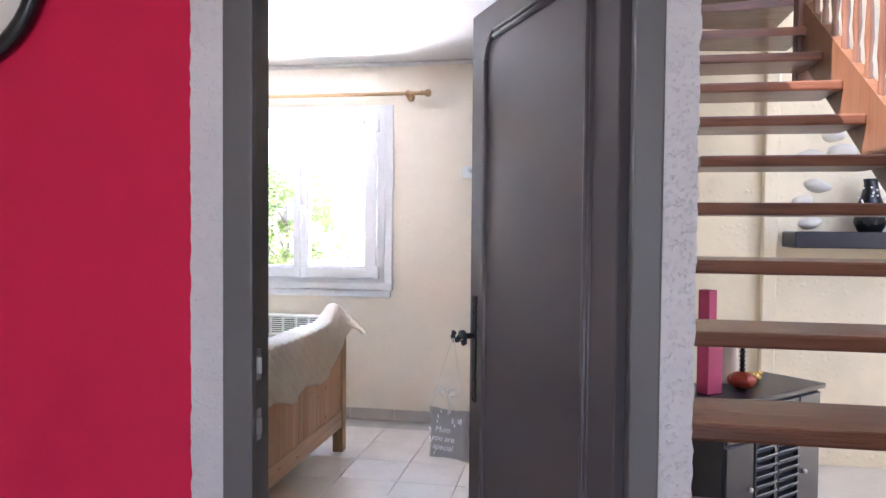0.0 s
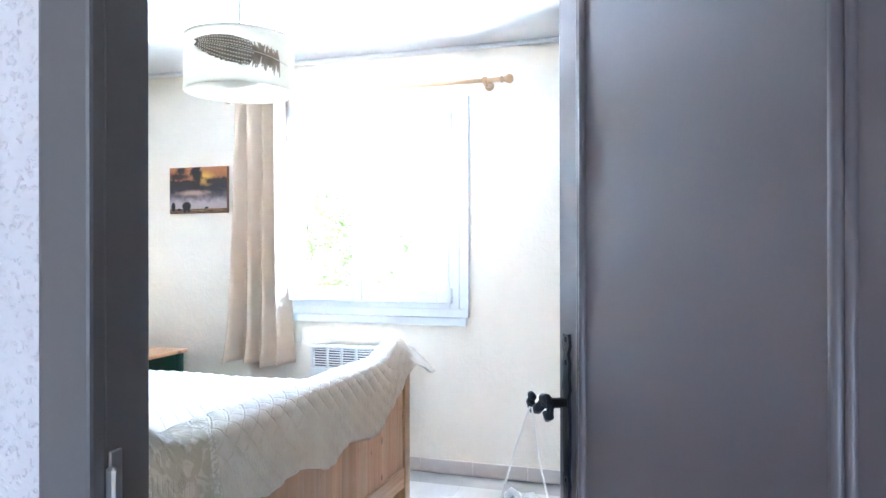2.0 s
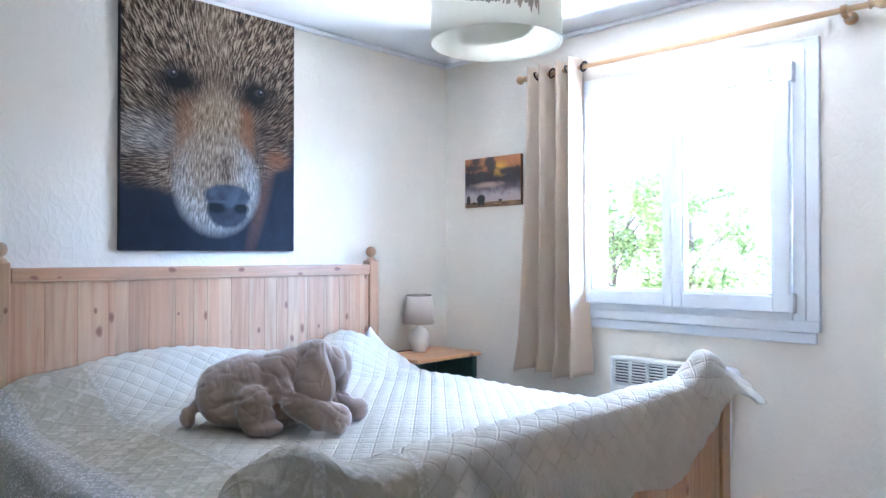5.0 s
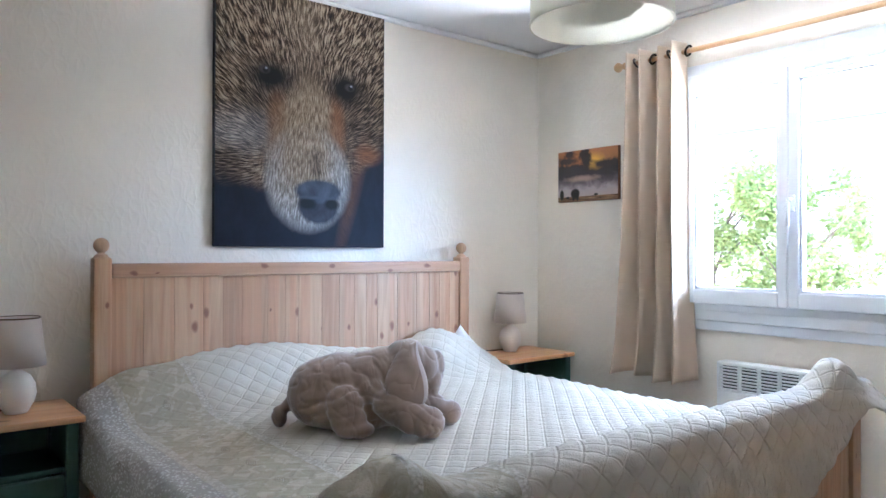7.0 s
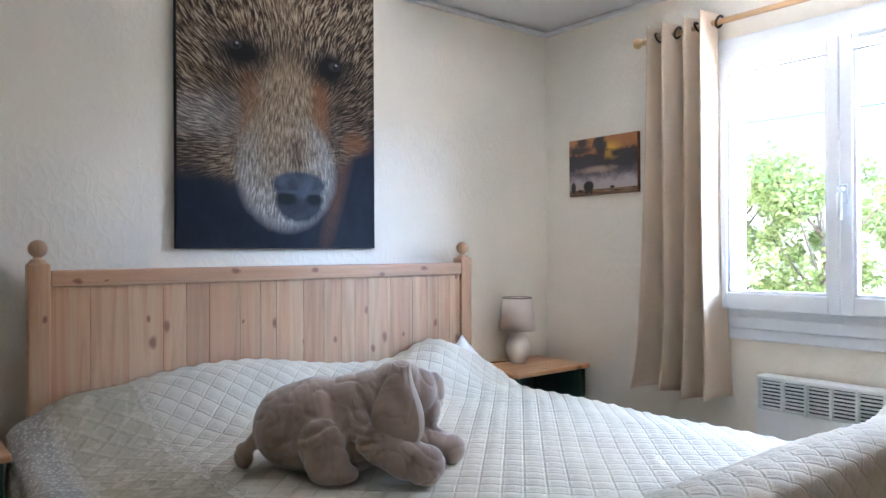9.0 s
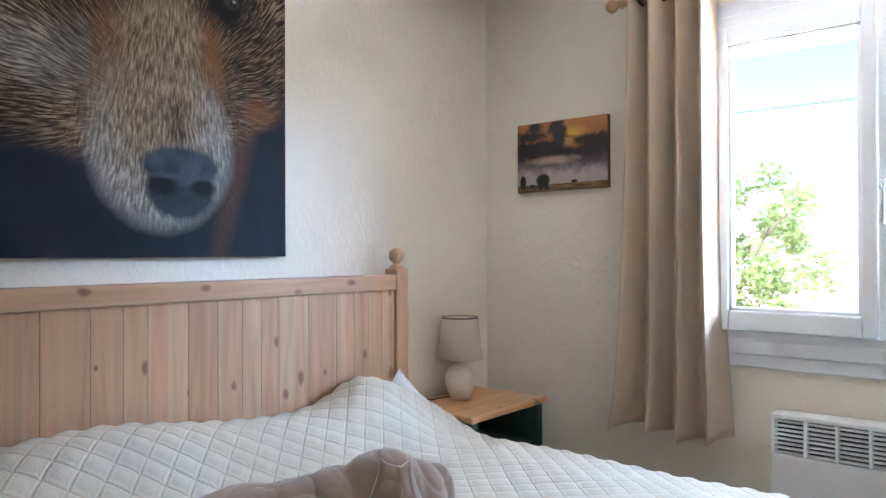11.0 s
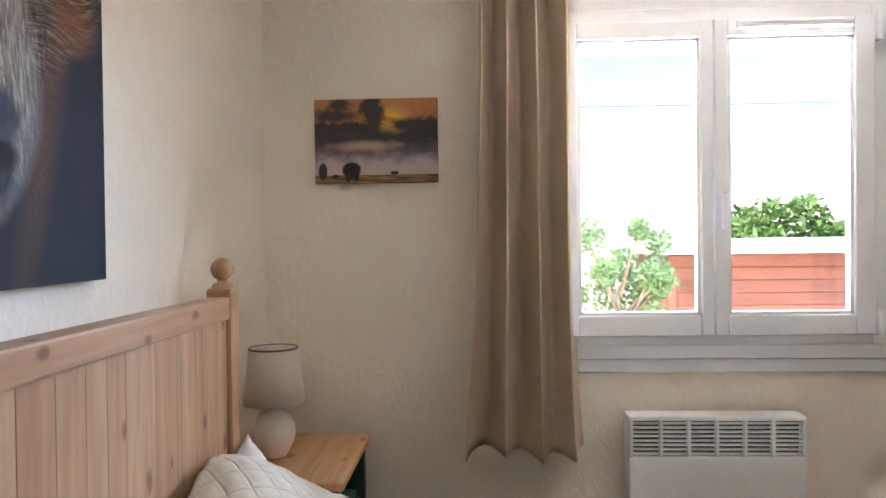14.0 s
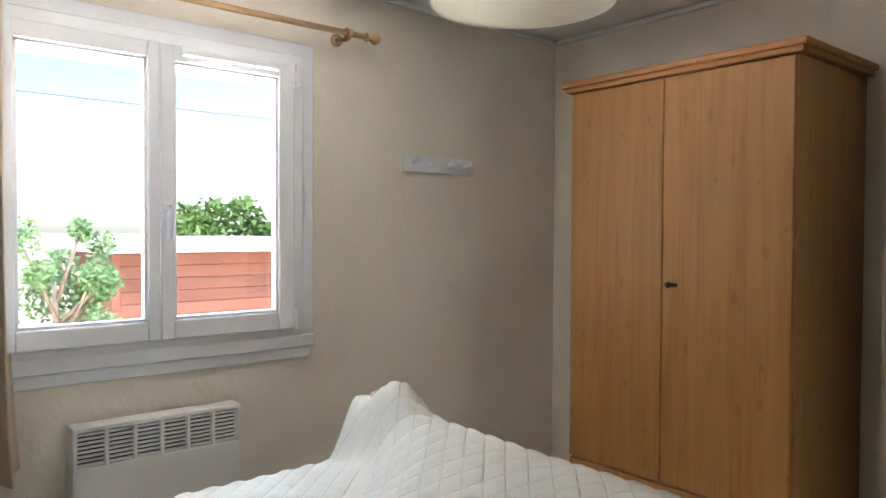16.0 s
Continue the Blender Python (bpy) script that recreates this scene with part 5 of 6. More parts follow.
    for cu, cv, ru, rv in ((0.24, 0.55, 0.13, 0.17), (0.80, 0.53, 0.12, 0.20), (0.50, 0.66, 0.12, 0.10), (0.96, 0.55, 0.14, 0.22)):
        col = s.mix(s.math("MULTIPLY", masked(s, u, v, cu, cv, ru, rv, 0.6, wob2, 0.7), 0.8), col, dusky)
    col = s.mix(s.math("MULTIPLY", masked(s, u, v, 0.50, 0.92, 0.075, 0.16, 0.7, wob2, 0.8), 0.7), col, tan)
    col = s.mix(s.math("MULTIPLY", masked(s, u, v, 0.10, 0.44, 0.20, 0.07, 0.7, wob2, 0.8), 0.5), col, pale)
    low = s.math("SUBTRACT", 1.0, masked(s, u, vt, 0.49, 0.86, 0.76, 0.645, 0.035, wob2, 0.26))
    col = s.mix(low, col, navy)
    col = s.mix(s.math("MULTIPLY", masked(s, u, v, 0.05, 0.31, 0.10, 0.065, 0.4, wob2, 0.6), 0.8), col, dusky)
    # rusty strip that leads down from the right edge
    lean = s.math("ADD", u, s.math("MULTIPLY", s.math("SUBTRACT", 0.40, v), 0.36))
    col = s.mix(s.math("MULTIPLY", masked(s, lean, v, 0.855, 0.22, 0.036, 0.20, 0.7, wob2, 0.4), 0.42), col, rust)
    col = s.mix(masked(s, u, v, 0.89, 0.395, 0.07, 0.035, 0.6, wob2, 0.6), col, rust)
    col = s.mix(masked(s, u, v, 0.515, 0.44, 0.165, 0.225, 0.22, wob2, 0.4), col, tan)
    col = s.mix(masked(s, u, v, 0.685, 0.47, 0.045, 0.15, 0.5, wob2, 0.5), col, rust)
    col = s.mix(s.math("MULTIPLY", masked(s, u, v, 0.335, 0.46, 0.05, 0.15, 0.5, wob2, 0.5), 0.7), col, rust)
    col = s.mix(masked(s, u, v, 0.515, 0.275, 0.245, 0.205, 0.12, wob2, 0.3), col, pale)
    col = s.mix(s.math("MULTIPLY", masked(s, u, v, 0.49, 0.37, 0.19, 0.20, 0.45, wob2, 0.5), 0.88), col, tan)
    col = s.mix(s.math("MULTIPLY", masked(s, u, v, 0.56, 0.335, 0.03, 0.06, 0.6, wob2, 0.5), 0.7), col, dusky)
    # dark sockets, each with a small pale spot
    for cu, cv, ru, rv in ((0.295, 0.668, 0.115, 0.054), (0.745, 0.662, 0.105, 0.062)):
        col = s.mix(masked(s, u, v, cu, cv, ru, rv, 0.45, wob2, 0.5), col, (0.006, 0.005, 0.005))
    for cu, cv in ((0.258, 0.690), (0.768, 0.673)):
        col = s.mix(masked(s, u, v, cu, cv, 0.030, 0.015, 0.3), col, (0.050, 0.042, 0.040))
        col = s.mix(masked(s, u, v, cu + 0.006, cv - 0.002, 0.015, 0.011, 0.2), col, (0.012, 0.010, 0.012))
        col = s.mix(masked(s, u, v, cu + 0.010, cv + 0.006, 0.007, 0.0045, 0.3), col, (0.30, 0.31, 0.34))
    nose = s.ramp(wob, [(0.35, (0.028, 0.036, 0.055)), (0.65, (0.10, 0.12, 0.155))])
    low_nose = s.ramp(wob, [(0.35, (0.014, 0.018, 0.028)), (0.65, (0.055, 0.065, 0.088))])
    col = s.mix(masked(s, u, v, 0.575, 0.165, 0.122, 0.072, 0.12, wob2, 0.2), col, low_nose)
    col = s.mix(masked(s, u, v, 0.575, 0.226, 0.140, 0.047, 0.12, wob2, 0.2), col, nose)
    for cu, ru in ((0.505, 0.050), (0.655, 0.045)):
        col = s.mix(masked(s, u, v, cu, 0.176, ru, 0.022, 0.3, wob, 0.3), col, (0.005, 0.006, 0.009))
    col = s.mix(masked(s, u, v, 0.59, 0.200, 0.10, 0.005, 0.9, wob, 2.4), col, (0.085, 0.10, 0.13))
    col = s.mix(0.28, col, (0.0, 0.0, 0.0))
    s.bump(s.noise(s.coords(), 700, 2), 0.08, 0.001)
    return s.done(col, 0.62, Specular_IOR_Level=0.22)


m_navy_edge = plain("navy_canvas_edge", (0.02, 0.022, 0.03), 0.7)
canvas("canvas_picture", (XW + 0.001, 2.864, 1.305), 90, 0.923, 1.222, 0.036, fur_print(), m_navy_edge, "large unframed canvas print in furry browns, tan and navy")


def dusk_print():
    """Dark cloud bands with an orange glow over a pale plain; small dark blots at the horizon."""
    s = Shader("orange_dusk_print")
    uvn = s.n("UVMap")
    sep = s.n("SeparateXYZ", Vector=uvn.outputs[0])
    u, v = sep.outputs[0], sep.outputs[1]
    mp = s.n("Mapping")
    s.put(uvn.outputs[0], mp.inputs["Vector"])
    mp.inputs["Scale"].default_value = (8, 6, 1)
    wob = s.noise(mp.outputs[0], 1.0, 6, 0.6, 0.4)
    mp3 = s.n("Mapping")
    s.put(uvn.outputs[0], mp3.inputs["Vector"])
    mp3.inputs["Scale"].default_value = (4, 30, 1)
    streak = s.noise(mp3.outputs[0], 1.0, 4, 0.6, 0.3)
    v2 = s.math("ADD", v, s.math("MULTIPLY", s.math("SUBTRACT", wob, 0.5), 0.34))
    sky_c = s.ramp(v2, [(0.10, (0.46, 0.38, 0.34)), (0.22, (0.42, 0.35, 0.34)), (0.36, (0.15, 0.12, 0.125)), (0.50, (0.045, 0.037, 0.04)), (0.70, (0.035, 0.028, 0.03)), (0.76, (0.36, 0.15, 0.06)), (1.0, (0.50, 0.21, 0.075))])
    glow = masked(s, u, v, 0.62, 0.76, 0.13, 0.12, 0.6, wob, 0.9)
    sky_c = s.mix(glow, sky_c, (0.75, 0.42, 0.06))
    sky_c = s.mix(masked(s, u, v, 0.47, 0.84, 0.09, 0.28, 0.25, wob, 2.2), sky_c, (0.04, 0.03, 0.03))
    for cu, cv, ru in ((0.16, 0.80, 0.22), (0.20, 0.93, 0.10), (0.84, 0.70, 0.22)):
        sky_c = s.mix(masked(s, u, v, cu, cv, ru, 0.07, 0.4, wob, 2.6), sky_c, (0.05, 0.036, 0.034))
    sky_c = s.mix(masked(s, u, v, 0.42, 0.44, 0.22, 0.05, 0.6, wob, 1.0), sky_c, (0.42, 0.29, 0.22))
    land = s.ramp(streak, [(0.35, (0.05, 0.026, 0.012)), (0.55, (0.25, 0.14, 0.06)), (0.7, (0.42, 0.30, 0.16))])
    col = s.mix(s.math("LESS_THAN", v, 0.095), sky_c, land)
    for cu, cv, ru, rv in ((0.065, 0.14, 0.035, 0.10), (0.30, 0.155, 0.075, 0.095), (0.27, 0.08, 0.02, 0.07), (0.34, 0.08, 0.02, 0.07), (0.65, 0.115, 0.035, 0.022), (0.17, 0.08, 0.03, 0.025)):
        col = s.mix(masked(s, u, v, cu, cv, ru, rv, 0.12, wob, 0.35), col, (0.022, 0.018, 0.016))
    return s.done(col, 0.5)


m_dusk_edge = plain("dusk_canvas_edge", (0.16, 0.075, 0.035), 0.7)
canvas("small_canvas", (-3.402, YN - 0.001, 1.590), 0, 0.455, 0.31, 0.026, dusk_print(), m_dusk_edge, "small unframed canvas of a dark cloudy orange dusk")


# ------------------------------------------------------------------ window wall
def curtain_rod():
    r = thing("curtain_rod", pose(0, YN - 0.105, 2.315), "pale turned wooden curtain rod with ball ends on wooden brackets", "curtain rod")
    rot = pose(0, 0, 0, 0, 90, 0)
    part("pole", lathe([(0.0, -2.84), (0.0135, -2.84), (0.0135, -1.07), (0.0, -1.07)], 14, rot), m_rod, r, "", True)
    end = [(0.0, 0), (0.013, 0), (0.02, 0.004), (0.02, 0.01), (0.013, 0.016), (0.016, 0.028), (0.027, 0.045), (0.027, 0.058), (0.018, 0.072), (0.0, 0.075)]
    for x, s in ((-1.075, 1), (-2.835, -1)):
        part("finial", lathe(end, 18, pose(x, 0, 0, 0, 90 * s, 0)), m_rod, r, "", True)
    for x in (-1.165, -2.80):
        bm = bmesh.new()
        add_tube(bm, [(x, 0.10, -0.012), (x, 0.03, -0.022), (x, 0.0, -0.02)], [0.012, 0.011, 0.013], 10)
        add_lathe(bm, [(0.0, 0), (0.028, 0), (0.028, 0.012), (0.0, 0.012)], 16, pose(x, 0.105, -0.012, 90))
        add_lathe(bm, [(0.016, -0.012), (0.022, -0.012), (0.022, 0.012), (0.016, 0.012)], 16, pose(x, 0, 0, 0, 90, 0))
        part("bracket", bm, m_rod, r, "", True)


curtain_rod()


def curtain():
    c = thing("curtain", pose(0, YN - 0.105, 0), "beige eyelet curtain drawn to one side of the window", "curtain")
    folds, nu, nv = 3.6, 128, 60

    def pl(i, j):
        k, d = i / nu, j / nv                       # across, and down from the top
        z = 2.365 - d * 1.745
        spread = 0.335 + 0.112 * d ** 2.6
        amp = 0.068 - 0.008 * d
        left = -2.80 - 0.072 * d ** 2.2
        ph = k * folds * 2 * math.pi + 0.5 * math.sin(d * 2.2 + k * 5) + 0.6
        x = left + spread * k + 0.020 * math.sin(ph + 1.2) * (0.6 + 0.4 * d)
        y = -amp * (math.sin(ph) + 0.22 * math.sin(2 * ph + 0.7) + 0.25 * math.sin(k * 9 + d * 1.5)) - 0.014 * d
        if d > 0.86:
            y -= 0.03 * ((d - 0.86) / 0.14) ** 2 * (0.5 + 0.5 * math.sin(ph))
        z += 0.012 * math.sin(k * 7) * d
        return (x, y, z)

    cl = part("cloth", grid_mesh(nu, nv, pl), m_curtain, c, "", True)
    so = cl.modifiers.new("thickness", "SOLIDIFY")
    so.thickness = 0.003
    ring = link_mesh("eyelet", lathe([(0.020, -0.004), (0.029, -0.004), (0.031, 0.0), (0.029, 0.004), (0.020, 0.004), (0.020, -0.004)], 18), plain("dark_bronze", (0.06, 0.045, 0.035), 0.35, 0.8), True)
    for k in range(4):
        x = -2.765 + k * 0.105
        piece("eyelet", ring, c, pose(x, 0.0, 2.316, 0, 90 + (22 if k % 2 else -22), 0), "dark metal eyelet")


curtain()


def radiator():
    r = thing("radiator", pose(0, YN, 0), "flat white electric panel heater with a slotted top grille", "radiator")
    x0, x1, z0, z1 = -2.285, -1.672, 0.315, 0.752
    body = bmesh.new()
    add_box(body, x0, x1, -0.118, -0.03, z0, z1 - 0.14, 0.008, 2)
    add_box(body, x0, x1, -0.118, -0.03, z1 - 0.018, z1, 0.006, 2)
    for x in (x0, x1 - 0.016):
        add_box(body, x, x + 0.016, -0.118, -0.03, z1 - 0.14, z1 - 0.012, 0.004)
    part("casing", body, m_radiator, r)
    # Dark backing sheet: the slots' shade is put into its colour.
    part("grille_back", box(x0 + 0.01, x1 - 0.01, -0.085, -0.04, z1 - 0.141, z1 - 0.017), m_grille_shade, r, "dark backing, painted as shade behind the grille")
    n = 6
    bay = (x1 - x0 - 0.032) / n
    bar = link_mesh("divider", box(-0.006, 0.006, -0.119, -0.095, z1 - 0.14, z1 - 0.016, 0.002), m_radiator)
    for k in range(1, n):
        piece("divider", bar, r, pose(x0 + 0.016 + bay * k, 0, 0))
    slat = link_mesh("slat", box(x0 + 0.014, x1 - 0.014, -0.116, -0.102, -0.0034, 0.0034, 0.0015), m_radiator)
    for k in range(8):
        piece("slat", slat, r, pose(0, 0, z1 - 0.026 - 0.0152 * k))
    part("wall_bracket", box(x0 + 0.1, x1 - 0.1, -0.04, -0.001, z0 + 0.1, z1 - 0.2), m_radiator, r)


radiator()


def hook_rail():
    h = thing("coat_rail", pose(-0.795, YN, 1.735), "white wooden coat rail with four stubby pegs", "coat rail")
    part("board", box(0, 0.46, -0.018, -0.0005, 0, 0.085, 0.006, 2), m_white, h)
    peg = link_mesh("peg", lathe([(0.0, 0), (0.010, 0), (0.008, 0.02), (0.010, 0.035), (0.017, 0.046), (0.015, 0.056), (0.0, 0.058)], 14, pose(0, -0.016, 0.045, 75)), m_white, True)
    for k in range(4):
        piece("peg", peg, h, pose(0.06 + 0.113 * k, 0, 0))


hook_rail()


def wardrobe():
    w = thing("wardrobe", pose(0, 0, 0), "honey-coloured pine wardrobe with two plain doors above a drawer", "wardrobe")
    x0, x1, y0, y1, h = -0.340, 0.29, 3.325, 4.325, 2.072
    body = bmesh.new()
    add_box(body, x0 + 0.02, x1, y0, y1, 0.03, h, 0.004)
    part("body", body, m_honey, w)
    crown = bmesh.new()
    add_box(crown, x0 - 0.012, x1, y0 - 0.028, y1 + 0.028, h, h + 0.022, 0.005, 2)
    add_box(crown, x0 - 0.03, x1, y0 - 0.045, y1 + 0.045, h + 0.02, h + 0.046, 0.009, 3)
    part("cornice", crown, m_honey_y, w)
    ym = 3.848
    for a, b in ((y0 + 0.004, ym - 0.002), (ym + 0.002, y1 - 0.004)):
        d = part("door", box(x0 - 0.002, x0 + 0.018, a, b, 0.425, h - 0.008, 0.004, 2), m_honey, w, "plain glued pine door")
        if a < ym - 0.1:
            kb = bmesh.new()
            add_lathe(kb, [(0.0, 0), (0.008, 0), (0.006, 0.012), (0.012, 0.022), (0.011, 0.03), (0.0, 0.032)], 14, pose(x0 - 0.002, ym - 0.045, 1.235, 0, -90, 0))
            part("knob", kb, m_iron, d, "small dark knob", True)
            part("key_bar", box(x0 - 0.016, x0 - 0.006, ym - 0.075, ym - 0.02, 1.228, 1.242, 0.003), m_iron, d)
    dr = part("drawer", box(x0 - 0.002, x0 + 0.018, y0 + 0.004, y1 - 0.004, 0.13, 0.415, 0.004, 2), m_honey_y, w, "wide pine drawer")
    for y in (3.55, 4.1):
        kb = bmesh.new()
        add_lathe(kb, [(0.0, 0), (0.01, 0), (0.008, 0.012), (0.017, 0.024), (0.014, 0.032), (0.0, 0.034)], 14, pose(x0 - 0.002, y, 0.27, 0, -90, 0))
        part("knob", kb, m_honey, dr, "", True)
    for y in (y0 + 0.04, y1 - 0.04):
        for x in (x0 + 0.05, x1 - 0.04):
            part("foot", box(x - 0.03, x + 0.03, y - 0.03, y + 0.03, 0, 0.04, 0.005), m_honey, w)


wardrobe()


def pendant():
    p = thing("pendant_lamp", pose(-1.728, 3.304, 0), "ivory drum pendant lampshade with a spotted feather print", "lamp")
    r, z0, z1 = 0.206, 1.951, 2.150
    s = Shader("thin_ivory_cloth")
    v = s.coords()
    col = s.ramp(s.noise(v, 400, 2), [(0.3, (0.72, 0.68, 0.54)), (0.7, (0.80, 0.77, 0.65))])
    mixer, di, tr = s.n("MixShader"), s.n("BsdfDiffuse"), s.n("BsdfTranslucent")
    s.put(col, di.inputs["Color"])
    s.put(col, tr.inputs["Color"])
    mixer.inputs[0].default_value = 0.42
    s.put(di.outputs[0], mixer.inputs[1])
    s.put(tr.outputs[0], mixer.inputs[2])
    s.put(mixer.outputs[0], s.t.nodes["Material Output"].inputs["Surface"])
    part("shade", lathe([(r, z0), (r, z1)], 64), s.m, p, "ivory cloth drum", True)
    for z in (z0, z1):
        hoops = bmesh.new()
        add_lathe(hoops, [(r - 0.003, z - 0.004), (r + 0.002, z - 0.004), (r + 0.002, z + 0.004), (r - 0.003, z + 0.004), (r - 0.003, z - 0.004)], 64)
        part("hoop", hoops, m_pendant, p)
    part("bulb", lathe([(0.0, 2.035), (0.016, 2.04), (0.024, 2.06), (0.02, 2.08), (0.013, 2.10), (0.013, 2.15), (0.0, 2.15)], 18), m_ceramic, p, "white bulb", True)
    rod = bmesh.new()
    add_tube(rod, [(0, 0, 2.12), (0, 0, ZC - 0.05)], 0.004, 8)
    for k in range(3):
        a = k * 2.094
        add_tube(rod, [(0, 0, 2.14), (r * math.cos(a), r * math.sin(a), z1 - 0.003)], 0.002, 6)
    add_lathe(rod, [(0.0, ZC - 0.06), (0.02, ZC - 0.06), (0.045, ZC - 0.012), (0.045, ZC - 0.001), (0.0, ZC - 0.001)], 20)
    part("cord", rod, m_white, p, "white cord and ceiling cup")

    def feather(a0, zc, length, tall, seed):
        """A printed guinea-fowl feather: barbs, downy foot, quill and pale spots."""
        rng = random.Random(seed)

        def pt(k, t, lift):
            a = a0 + length * k / r
            return ((r + lift) * math.cos(a), (r + lift) * math.sin(a), zc + 0.040 - 0.062 * k + t)

        def reach(k, side):
            e = math.sin(min(1.0, 0.12 + k * 1.9) * math.pi / 2) * (1.0 if k < 0.55 else 0.95)
            return side * tall * e * (0.62 if side > 0 else 1.0)

        vane, down = bmesh.new(), bmesh.new()
        n = 110
        for i in range(n):
            k = 0.02 + i / n * 0.86
            soft = k > 0.60
            bm = down if soft else vane
            for side in (1, -1):
                full = reach(k, side) * (rng.uniform(0.45, 1.15) if soft else rng.uniform(0.9, 1.08))
                w = 0.0062 if not soft else 0.0045
                slant = -0.055 if not soft else rng.uniform(-0.05, 0.03)
                lift = 0.0014 + 0.0004 * (i % 2)
                ring = []
                for q in (0.0, 0.5, 1.0):
                    kk = k + slant * q
                    ww = w * (1 - 0.55 * q) / length
                    ring.append((bm.verts.new(pt(kk - ww, full * q, lift)), bm.verts.new(pt(kk + ww, full * q, lift))))
                for g, h in zip(ring, ring[1:]):
                    bm.faces.new((g[0], g[1], h[1], h[0]))
        part("feather_vane", vane, m_feather_d, p, "dark brown printed feather vane")
        part("feather_down", down, m_feather_f, p, "pale brown feather down")
        dots = bmesh.new()
        for i in range(2, 23):
            k = i / 38
            for j, q in enumerate((-0.86, -0.62, -0.38, -0.14, 0.2, 0.5, 0.8)):
                f = reach(k, 1 if q > 0 else -1) * abs(q)
                c = Vector(pt(k - 0.055 * abs(q) + 0.013 * (j % 2), f, 0.0028))
                d = Vector((-c.y, c.x, 0)).normalized()
                sz = 0.0039
                vs = [dots.verts.new(c + d * sz * math.cos(g) + Vector((0, 0, sz * 0.8 * math.sin(g)))) for g in (x * 1.0472 for x in range(6))]
                dots.faces.new(vs)
        part("feather_dots", dots, m_feather_l, p, "pale feather spots")
        part("quill", tube([pt(k / 9, 0, 0.003) for k in range(1, 10)], [0.0006 + 0.00016 * k for k in range(9)], 5), m_feather_l, p)

    feather(radians(-103), 2.056, 0.365, 0.058, 3)
    feather(radians(77), 2.056, 0.365, 0.058, 4)


pendant()


# ------------------------------------------------------------------ outdoors
ground = Shader("pale_gravel_ground")
gv = ground.coords()
gc = ground.ramp(ground.noise(gv, 3, 6), [(0.3, (0.36, 0.33, 0.24)), (0.7, (0.52, 0.48, 0.39))])
ground.bump(ground.noise(gv, 60, 4), 0.5, 0.03)
bm = bmesh.new()
bmesh.ops.create_grid(bm, x_segments=2, y_segments=2, size=400)
g = structure("ground", bm, ground.done(gc, 0.95), "pale dry gravel garden", "ground")
g.matrix_basis = pose(0, 0, -0.45)


# Unseen pale slab, added to bounce sunlight up through the window.
terrace = plain("pale_bounce_slab", (0.55, 0.50, 0.43), 0.85, vary=0.12, scale=2)
structure("pavement", box(-7, 4, YN + 0.25, 8.0, -0.46, -0.43), terrace, "pale paved slab, unseen, added to bounce sunlight indoors", "pavement")


def leaf_material(name, a, b):
    s = Shader(name)
    geo = s.n("NewGeometry")
    col = s.ramp(geo.outputs["Random Per Island"], [(0.0, a), (1.0, b)])
    mixer, tr = s.n("MixShader"), s.n("BsdfTranslucent")
    s.put(col, tr.inputs["Color"])
    s.done(col, 0.55)
    mixer.inputs[0].default_value = 0.35
    s.put(s.b.outputs[0], mixer.inputs[1])
    s.put(tr.outputs[0], mixer.inputs[2])
    s.put(mixer.outputs[0], s.t.nodes["Material Output"].inputs["Surface"])
    return s.m


m_leaf = leaf_material("sunlit_leaf", (0.14, 0.20, 0.045), (0.36, 0.38, 0.14))
m_leaf_dark = leaf_material("deep_green_leaf", (0.045, 0.10, 0.03), (0.15, 0.23, 0.09))
m_leaf_green = leaf_material("fresh_green_leaf", (0.07, 0.16, 0.035), (0.18, 0.30, 0.08))
m_bark = wood("grey_brown_bark", (0.16, 0.12, 0.09), (0.08, 0.06, 0.045), 2, 0.9, False)


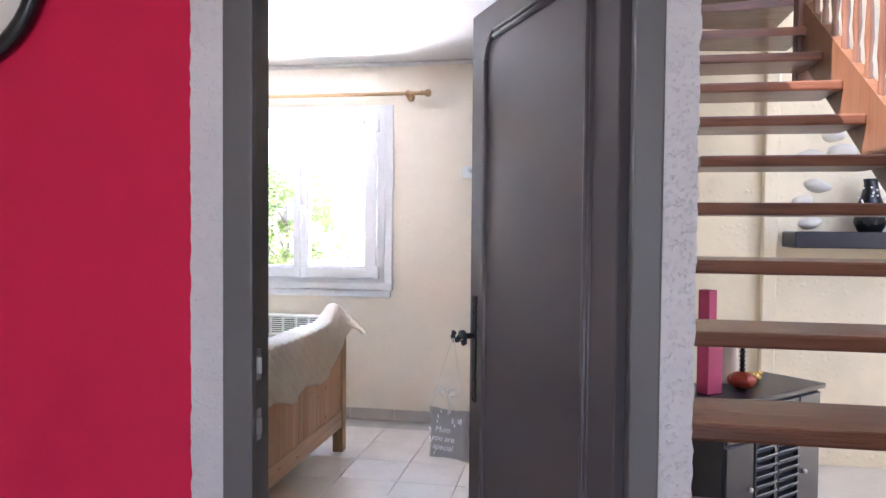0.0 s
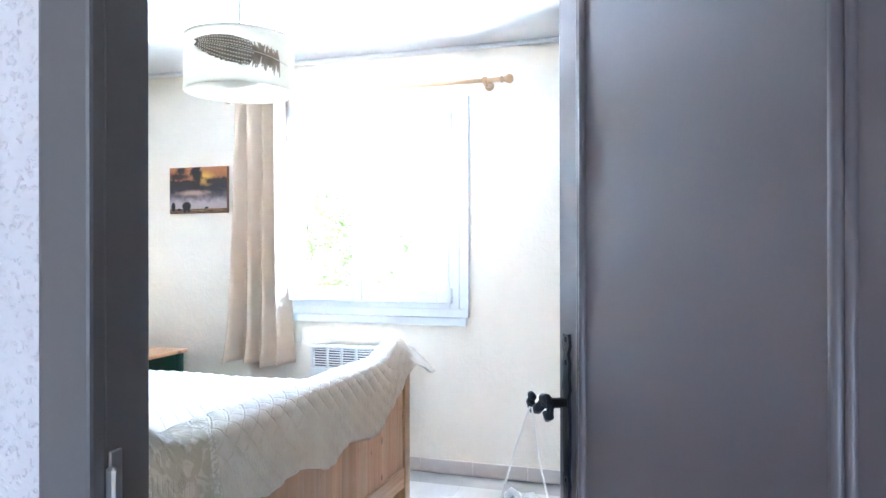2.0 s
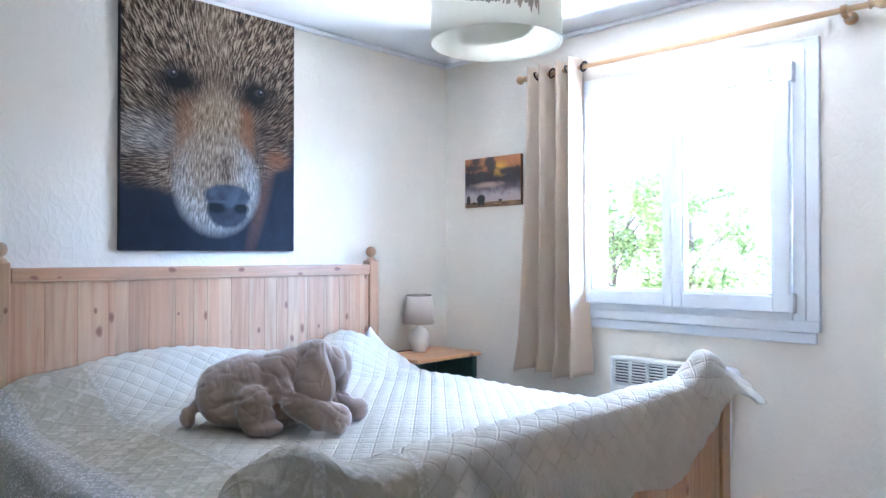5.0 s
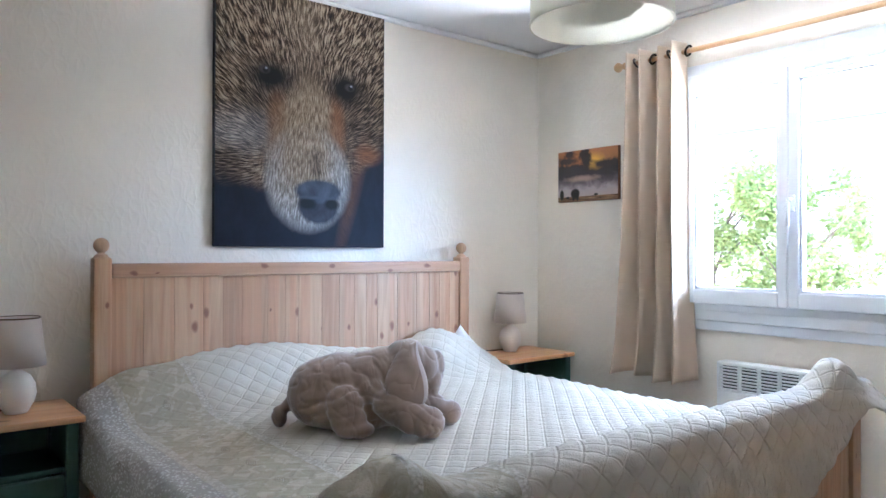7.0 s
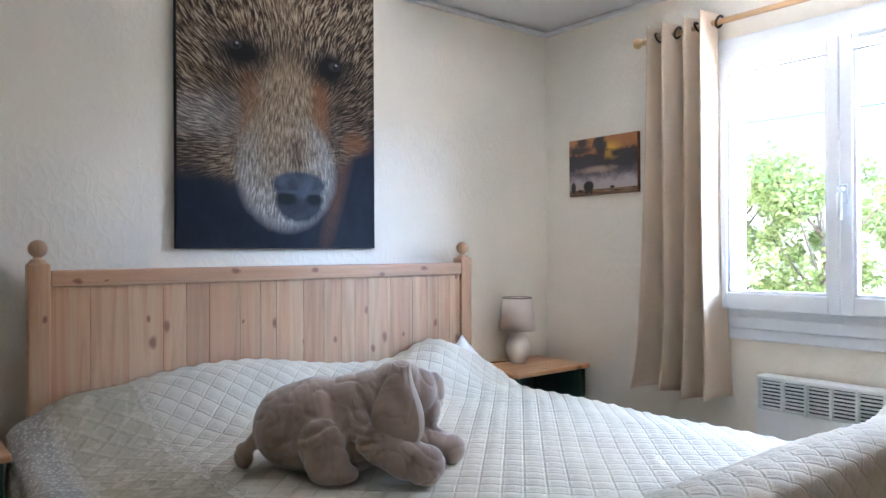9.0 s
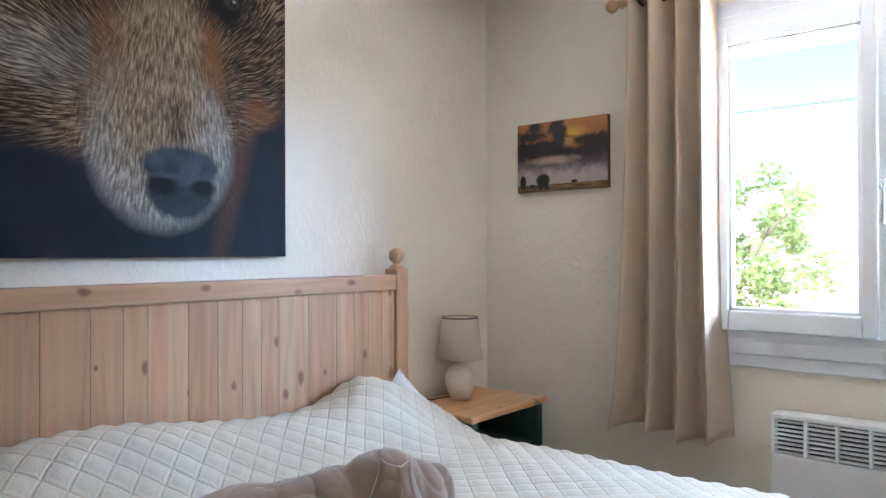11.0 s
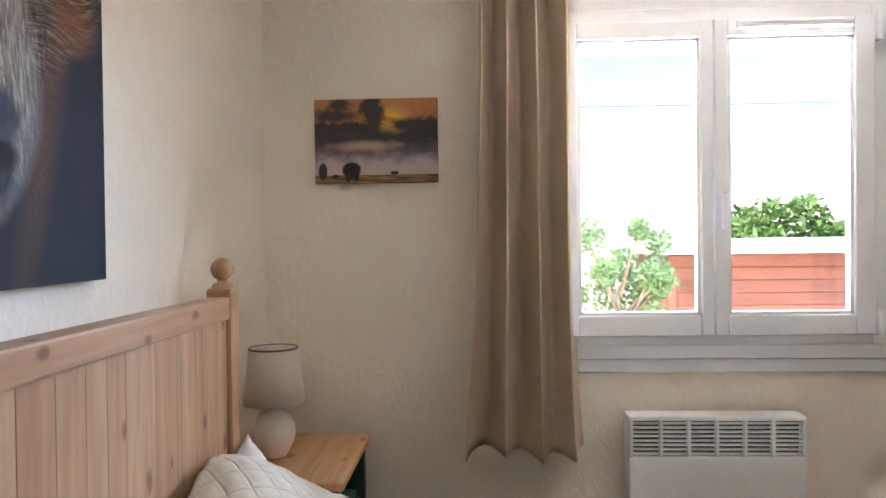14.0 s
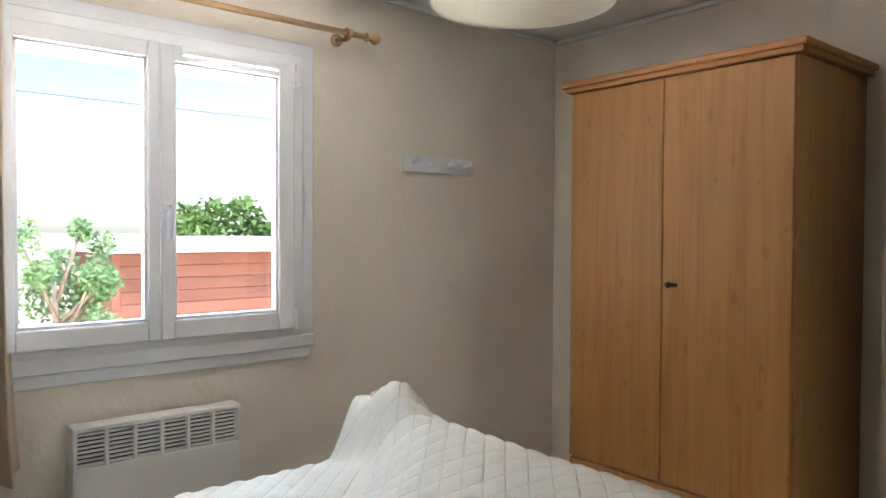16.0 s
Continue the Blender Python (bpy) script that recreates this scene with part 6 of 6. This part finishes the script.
def bush(x, y, top, wide, count, seed, mat, name="shrub", label="leafy green garden shrub outside the window", size=0.035, stem=0.45):
    """Trunk, limbs, and a crown of single leaves gathered in clumps."""
    b = thing(name, pose(x, y, -0.45), label, "shrub" if name == "shrub" else "tree")
    rng = random.Random(seed)
    h = top + 0.45
    tr = bmesh.new()
    add_tube(tr, [(0, 0, 0), (0.02, 0.01, h * 0.3), (-0.02, 0.02, h * 0.75)], [0.05, 0.04, 0.015], 8)
    tips = []
    for k in range(14):
        a, z = rng.uniform(0, 6.28), h * rng.uniform(0.15, 0.7)
        rr = wide * rng.uniform(0.4, 0.85)
        tip = Vector((rr * math.cos(a), rr * math.sin(a) * 0.7, min(h * 0.93, z + h * rng.uniform(0.1, 0.3))))
        add_tube(tr, [(0, 0, z), tip * 0.55 + Vector((0, 0, z * 0.45)), tip], [0.018, 0.012, 0.005], 6)
        tips.append(tip)
    part("trunk", tr, m_bark, b, "", True)
    clumps = [(t, rng.uniform(0.14, 0.26) * wide) for t in tips]
    for _ in range(26):
        a, q = rng.uniform(0, 6.28), math.sqrt(rng.random())
        z = h * (stem * 0.5 + (1 - stem * 0.5) * rng.random())
        k = math.sqrt(max(0.05, 1 - ((z / h - 0.5) / 0.58) ** 2))
        clumps.append((Vector((wide * k * q * math.cos(a), wide * 0.7 * k * q * math.sin(a), z * 0.96)), rng.uniform(0.15, 0.3) * wide))
    verts, faces = [], []
    for _ in range(count):
        c, r = rng.choice(clumps)
        d = Vector((rng.gauss(0, 1), rng.gauss(0, 1), rng.gauss(0, 1))).normalized() * r * rng.random() ** 0.4
        p = c + d
        if p.z < 0.05:
            continue
        ax = Vector((rng.gauss(0, 1), rng.gauss(0, 1), rng.gauss(0, 0.6))).normalized()
        sd = ax.cross(Vector((rng.gauss(0, 1), rng.gauss(0, 1), rng.gauss(0, 1)))).normalized()
        l = size * rng.uniform(0.7, 1.5)
        k = len(verts)
        verts += [p - ax * l, p + sd * l * 0.42, p + ax * l, p - sd * l * 0.42]
        faces.append((k, k + 1, k + 2, k + 3))
    me = bpy.data.meshes.new("crown")
    me.from_pydata(verts, [], faces)
    me.materials.append(mat)
    o = new("crown", me)
    o.parent = b
    return b


for k, (x, y, top, wide) in enumerate(((-6.3, 9.6, 2.5, 1.1), (-4.9, 9.3, 2.45, 1.05), (-3.75, 9.0, 2.35, 0.85))):
    bush(x, y, top, wide, 8000, 20 + k, m_leaf, size=0.034)
bush(-1.75, 7.7, 1.58, 0.55, 8000, 31, m_leaf_dark, size=0.024, label="small dark green shrub in front of the shed")
bush(2.3, 14.2, 1.78, 1.4, 9000, 33, m_leaf_green, "tree", "broad green tree behind the shed", 0.08)


def shed():
    s = thing("garden_shed", pose(-0.7, 10.2, -0.74), "low red-brown boarded garden shed with a pale roof edge", "shed")
    m_board = wood("red_brown_board", (0.19, 0.062, 0.032), (0.12, 0.036, 0.019), 0, 0.7, False, 0.35)
    board = link_mesh("board", box(0, 2.2, -0.02, 0.0, -0.068, 0.068, 0.006), m_board)
    part("wall_core", box(0.02, 2.18, 0.004, 1.8, 0, 1.92), m_board, s)
    for k in range(14):
        piece("board", board, s, pose(0, 0, 0.07 + 0.138 * k))
    part("corner_post", box(-0.04, 0.05, -0.035, 0.06, 0, 1.93, 0.006), m_board, s)
    roof = bmesh.new()
    add_box(roof, -0.2, 2.4, -0.25, 2.0, 1.94, 2.1, 0.01)
    part("roof", roof, plain("pale_roofing", (0.62, 0.57, 0.52), 0.8, vary=0.15), s, "pale flat roof edge")


shed()

cable = thing("overhead_cable", pose(0, 0, 0), "thin dark overhead cable across the garden", "cable")
part("wire", tube([(-9 + k, 9.0, 2.585 + 0.004 * (k - 9) ** 2 / 9) for k in range(0, 19, 2)], 0.004, 6), m_cable, cable)
for x in (-9.0, 9.0):
    part("pole", tube([(x, 9.0, -0.45), (x, 9.0, 2.75)], 0.05, 8), m_bark, cable, "plain wooden pole")

# ------------------------------------------------------------------ floor tiles and skirting
TILE = 0.33
tile_mesh = link_mesh("tile", box(0.0015, TILE - 0.0015, 0.0015, TILE - 0.0015, -0.007, 0.0, 0.0015), m_tile)
nx, ny = int((XE - XW) / TILE) + 1, int((YN - YS) / TILE) + 1
for i in range(nx):
    for j in range(ny):
        x, y = XW + i * TILE, YS - 0.09 + j * TILE
        if x + TILE > XE + 0.1 or y + TILE > YN + 0.08:
            continue
        piece("tile", tile_mesh, floor, pose(x, y, 0))
skirt = thing("baseboard", pose(0, 0, 0), "greige skirting tiles along the walls", "baseboard", "", "structure")
sk = link_mesh("skirting_tile", box(0.0012, TILE - 0.0012, -0.010, -0.0005, 0.002, 0.082, 0.002), m_base_tile)
for i in range(nx - 1):
    piece("skirting_tile", sk, skirt, pose(XW + 0.02 + i * TILE, YN, 0))
for j in range(ny - 1):
    piece("skirting_tile", sk, skirt, pose(XW, YS + 0.02 + j * TILE, 0, 0, 0, 90))
for j in range(5):
    piece("skirting_tile", sk, skirt, pose(XE, YN - 0.01 - j * TILE, 0, 0, 0, -90))
for i in range(8):
    piece("skirting_tile", sk, skirt, pose(-0.82 - i * TILE, YS, 0, 0, 0, 180))
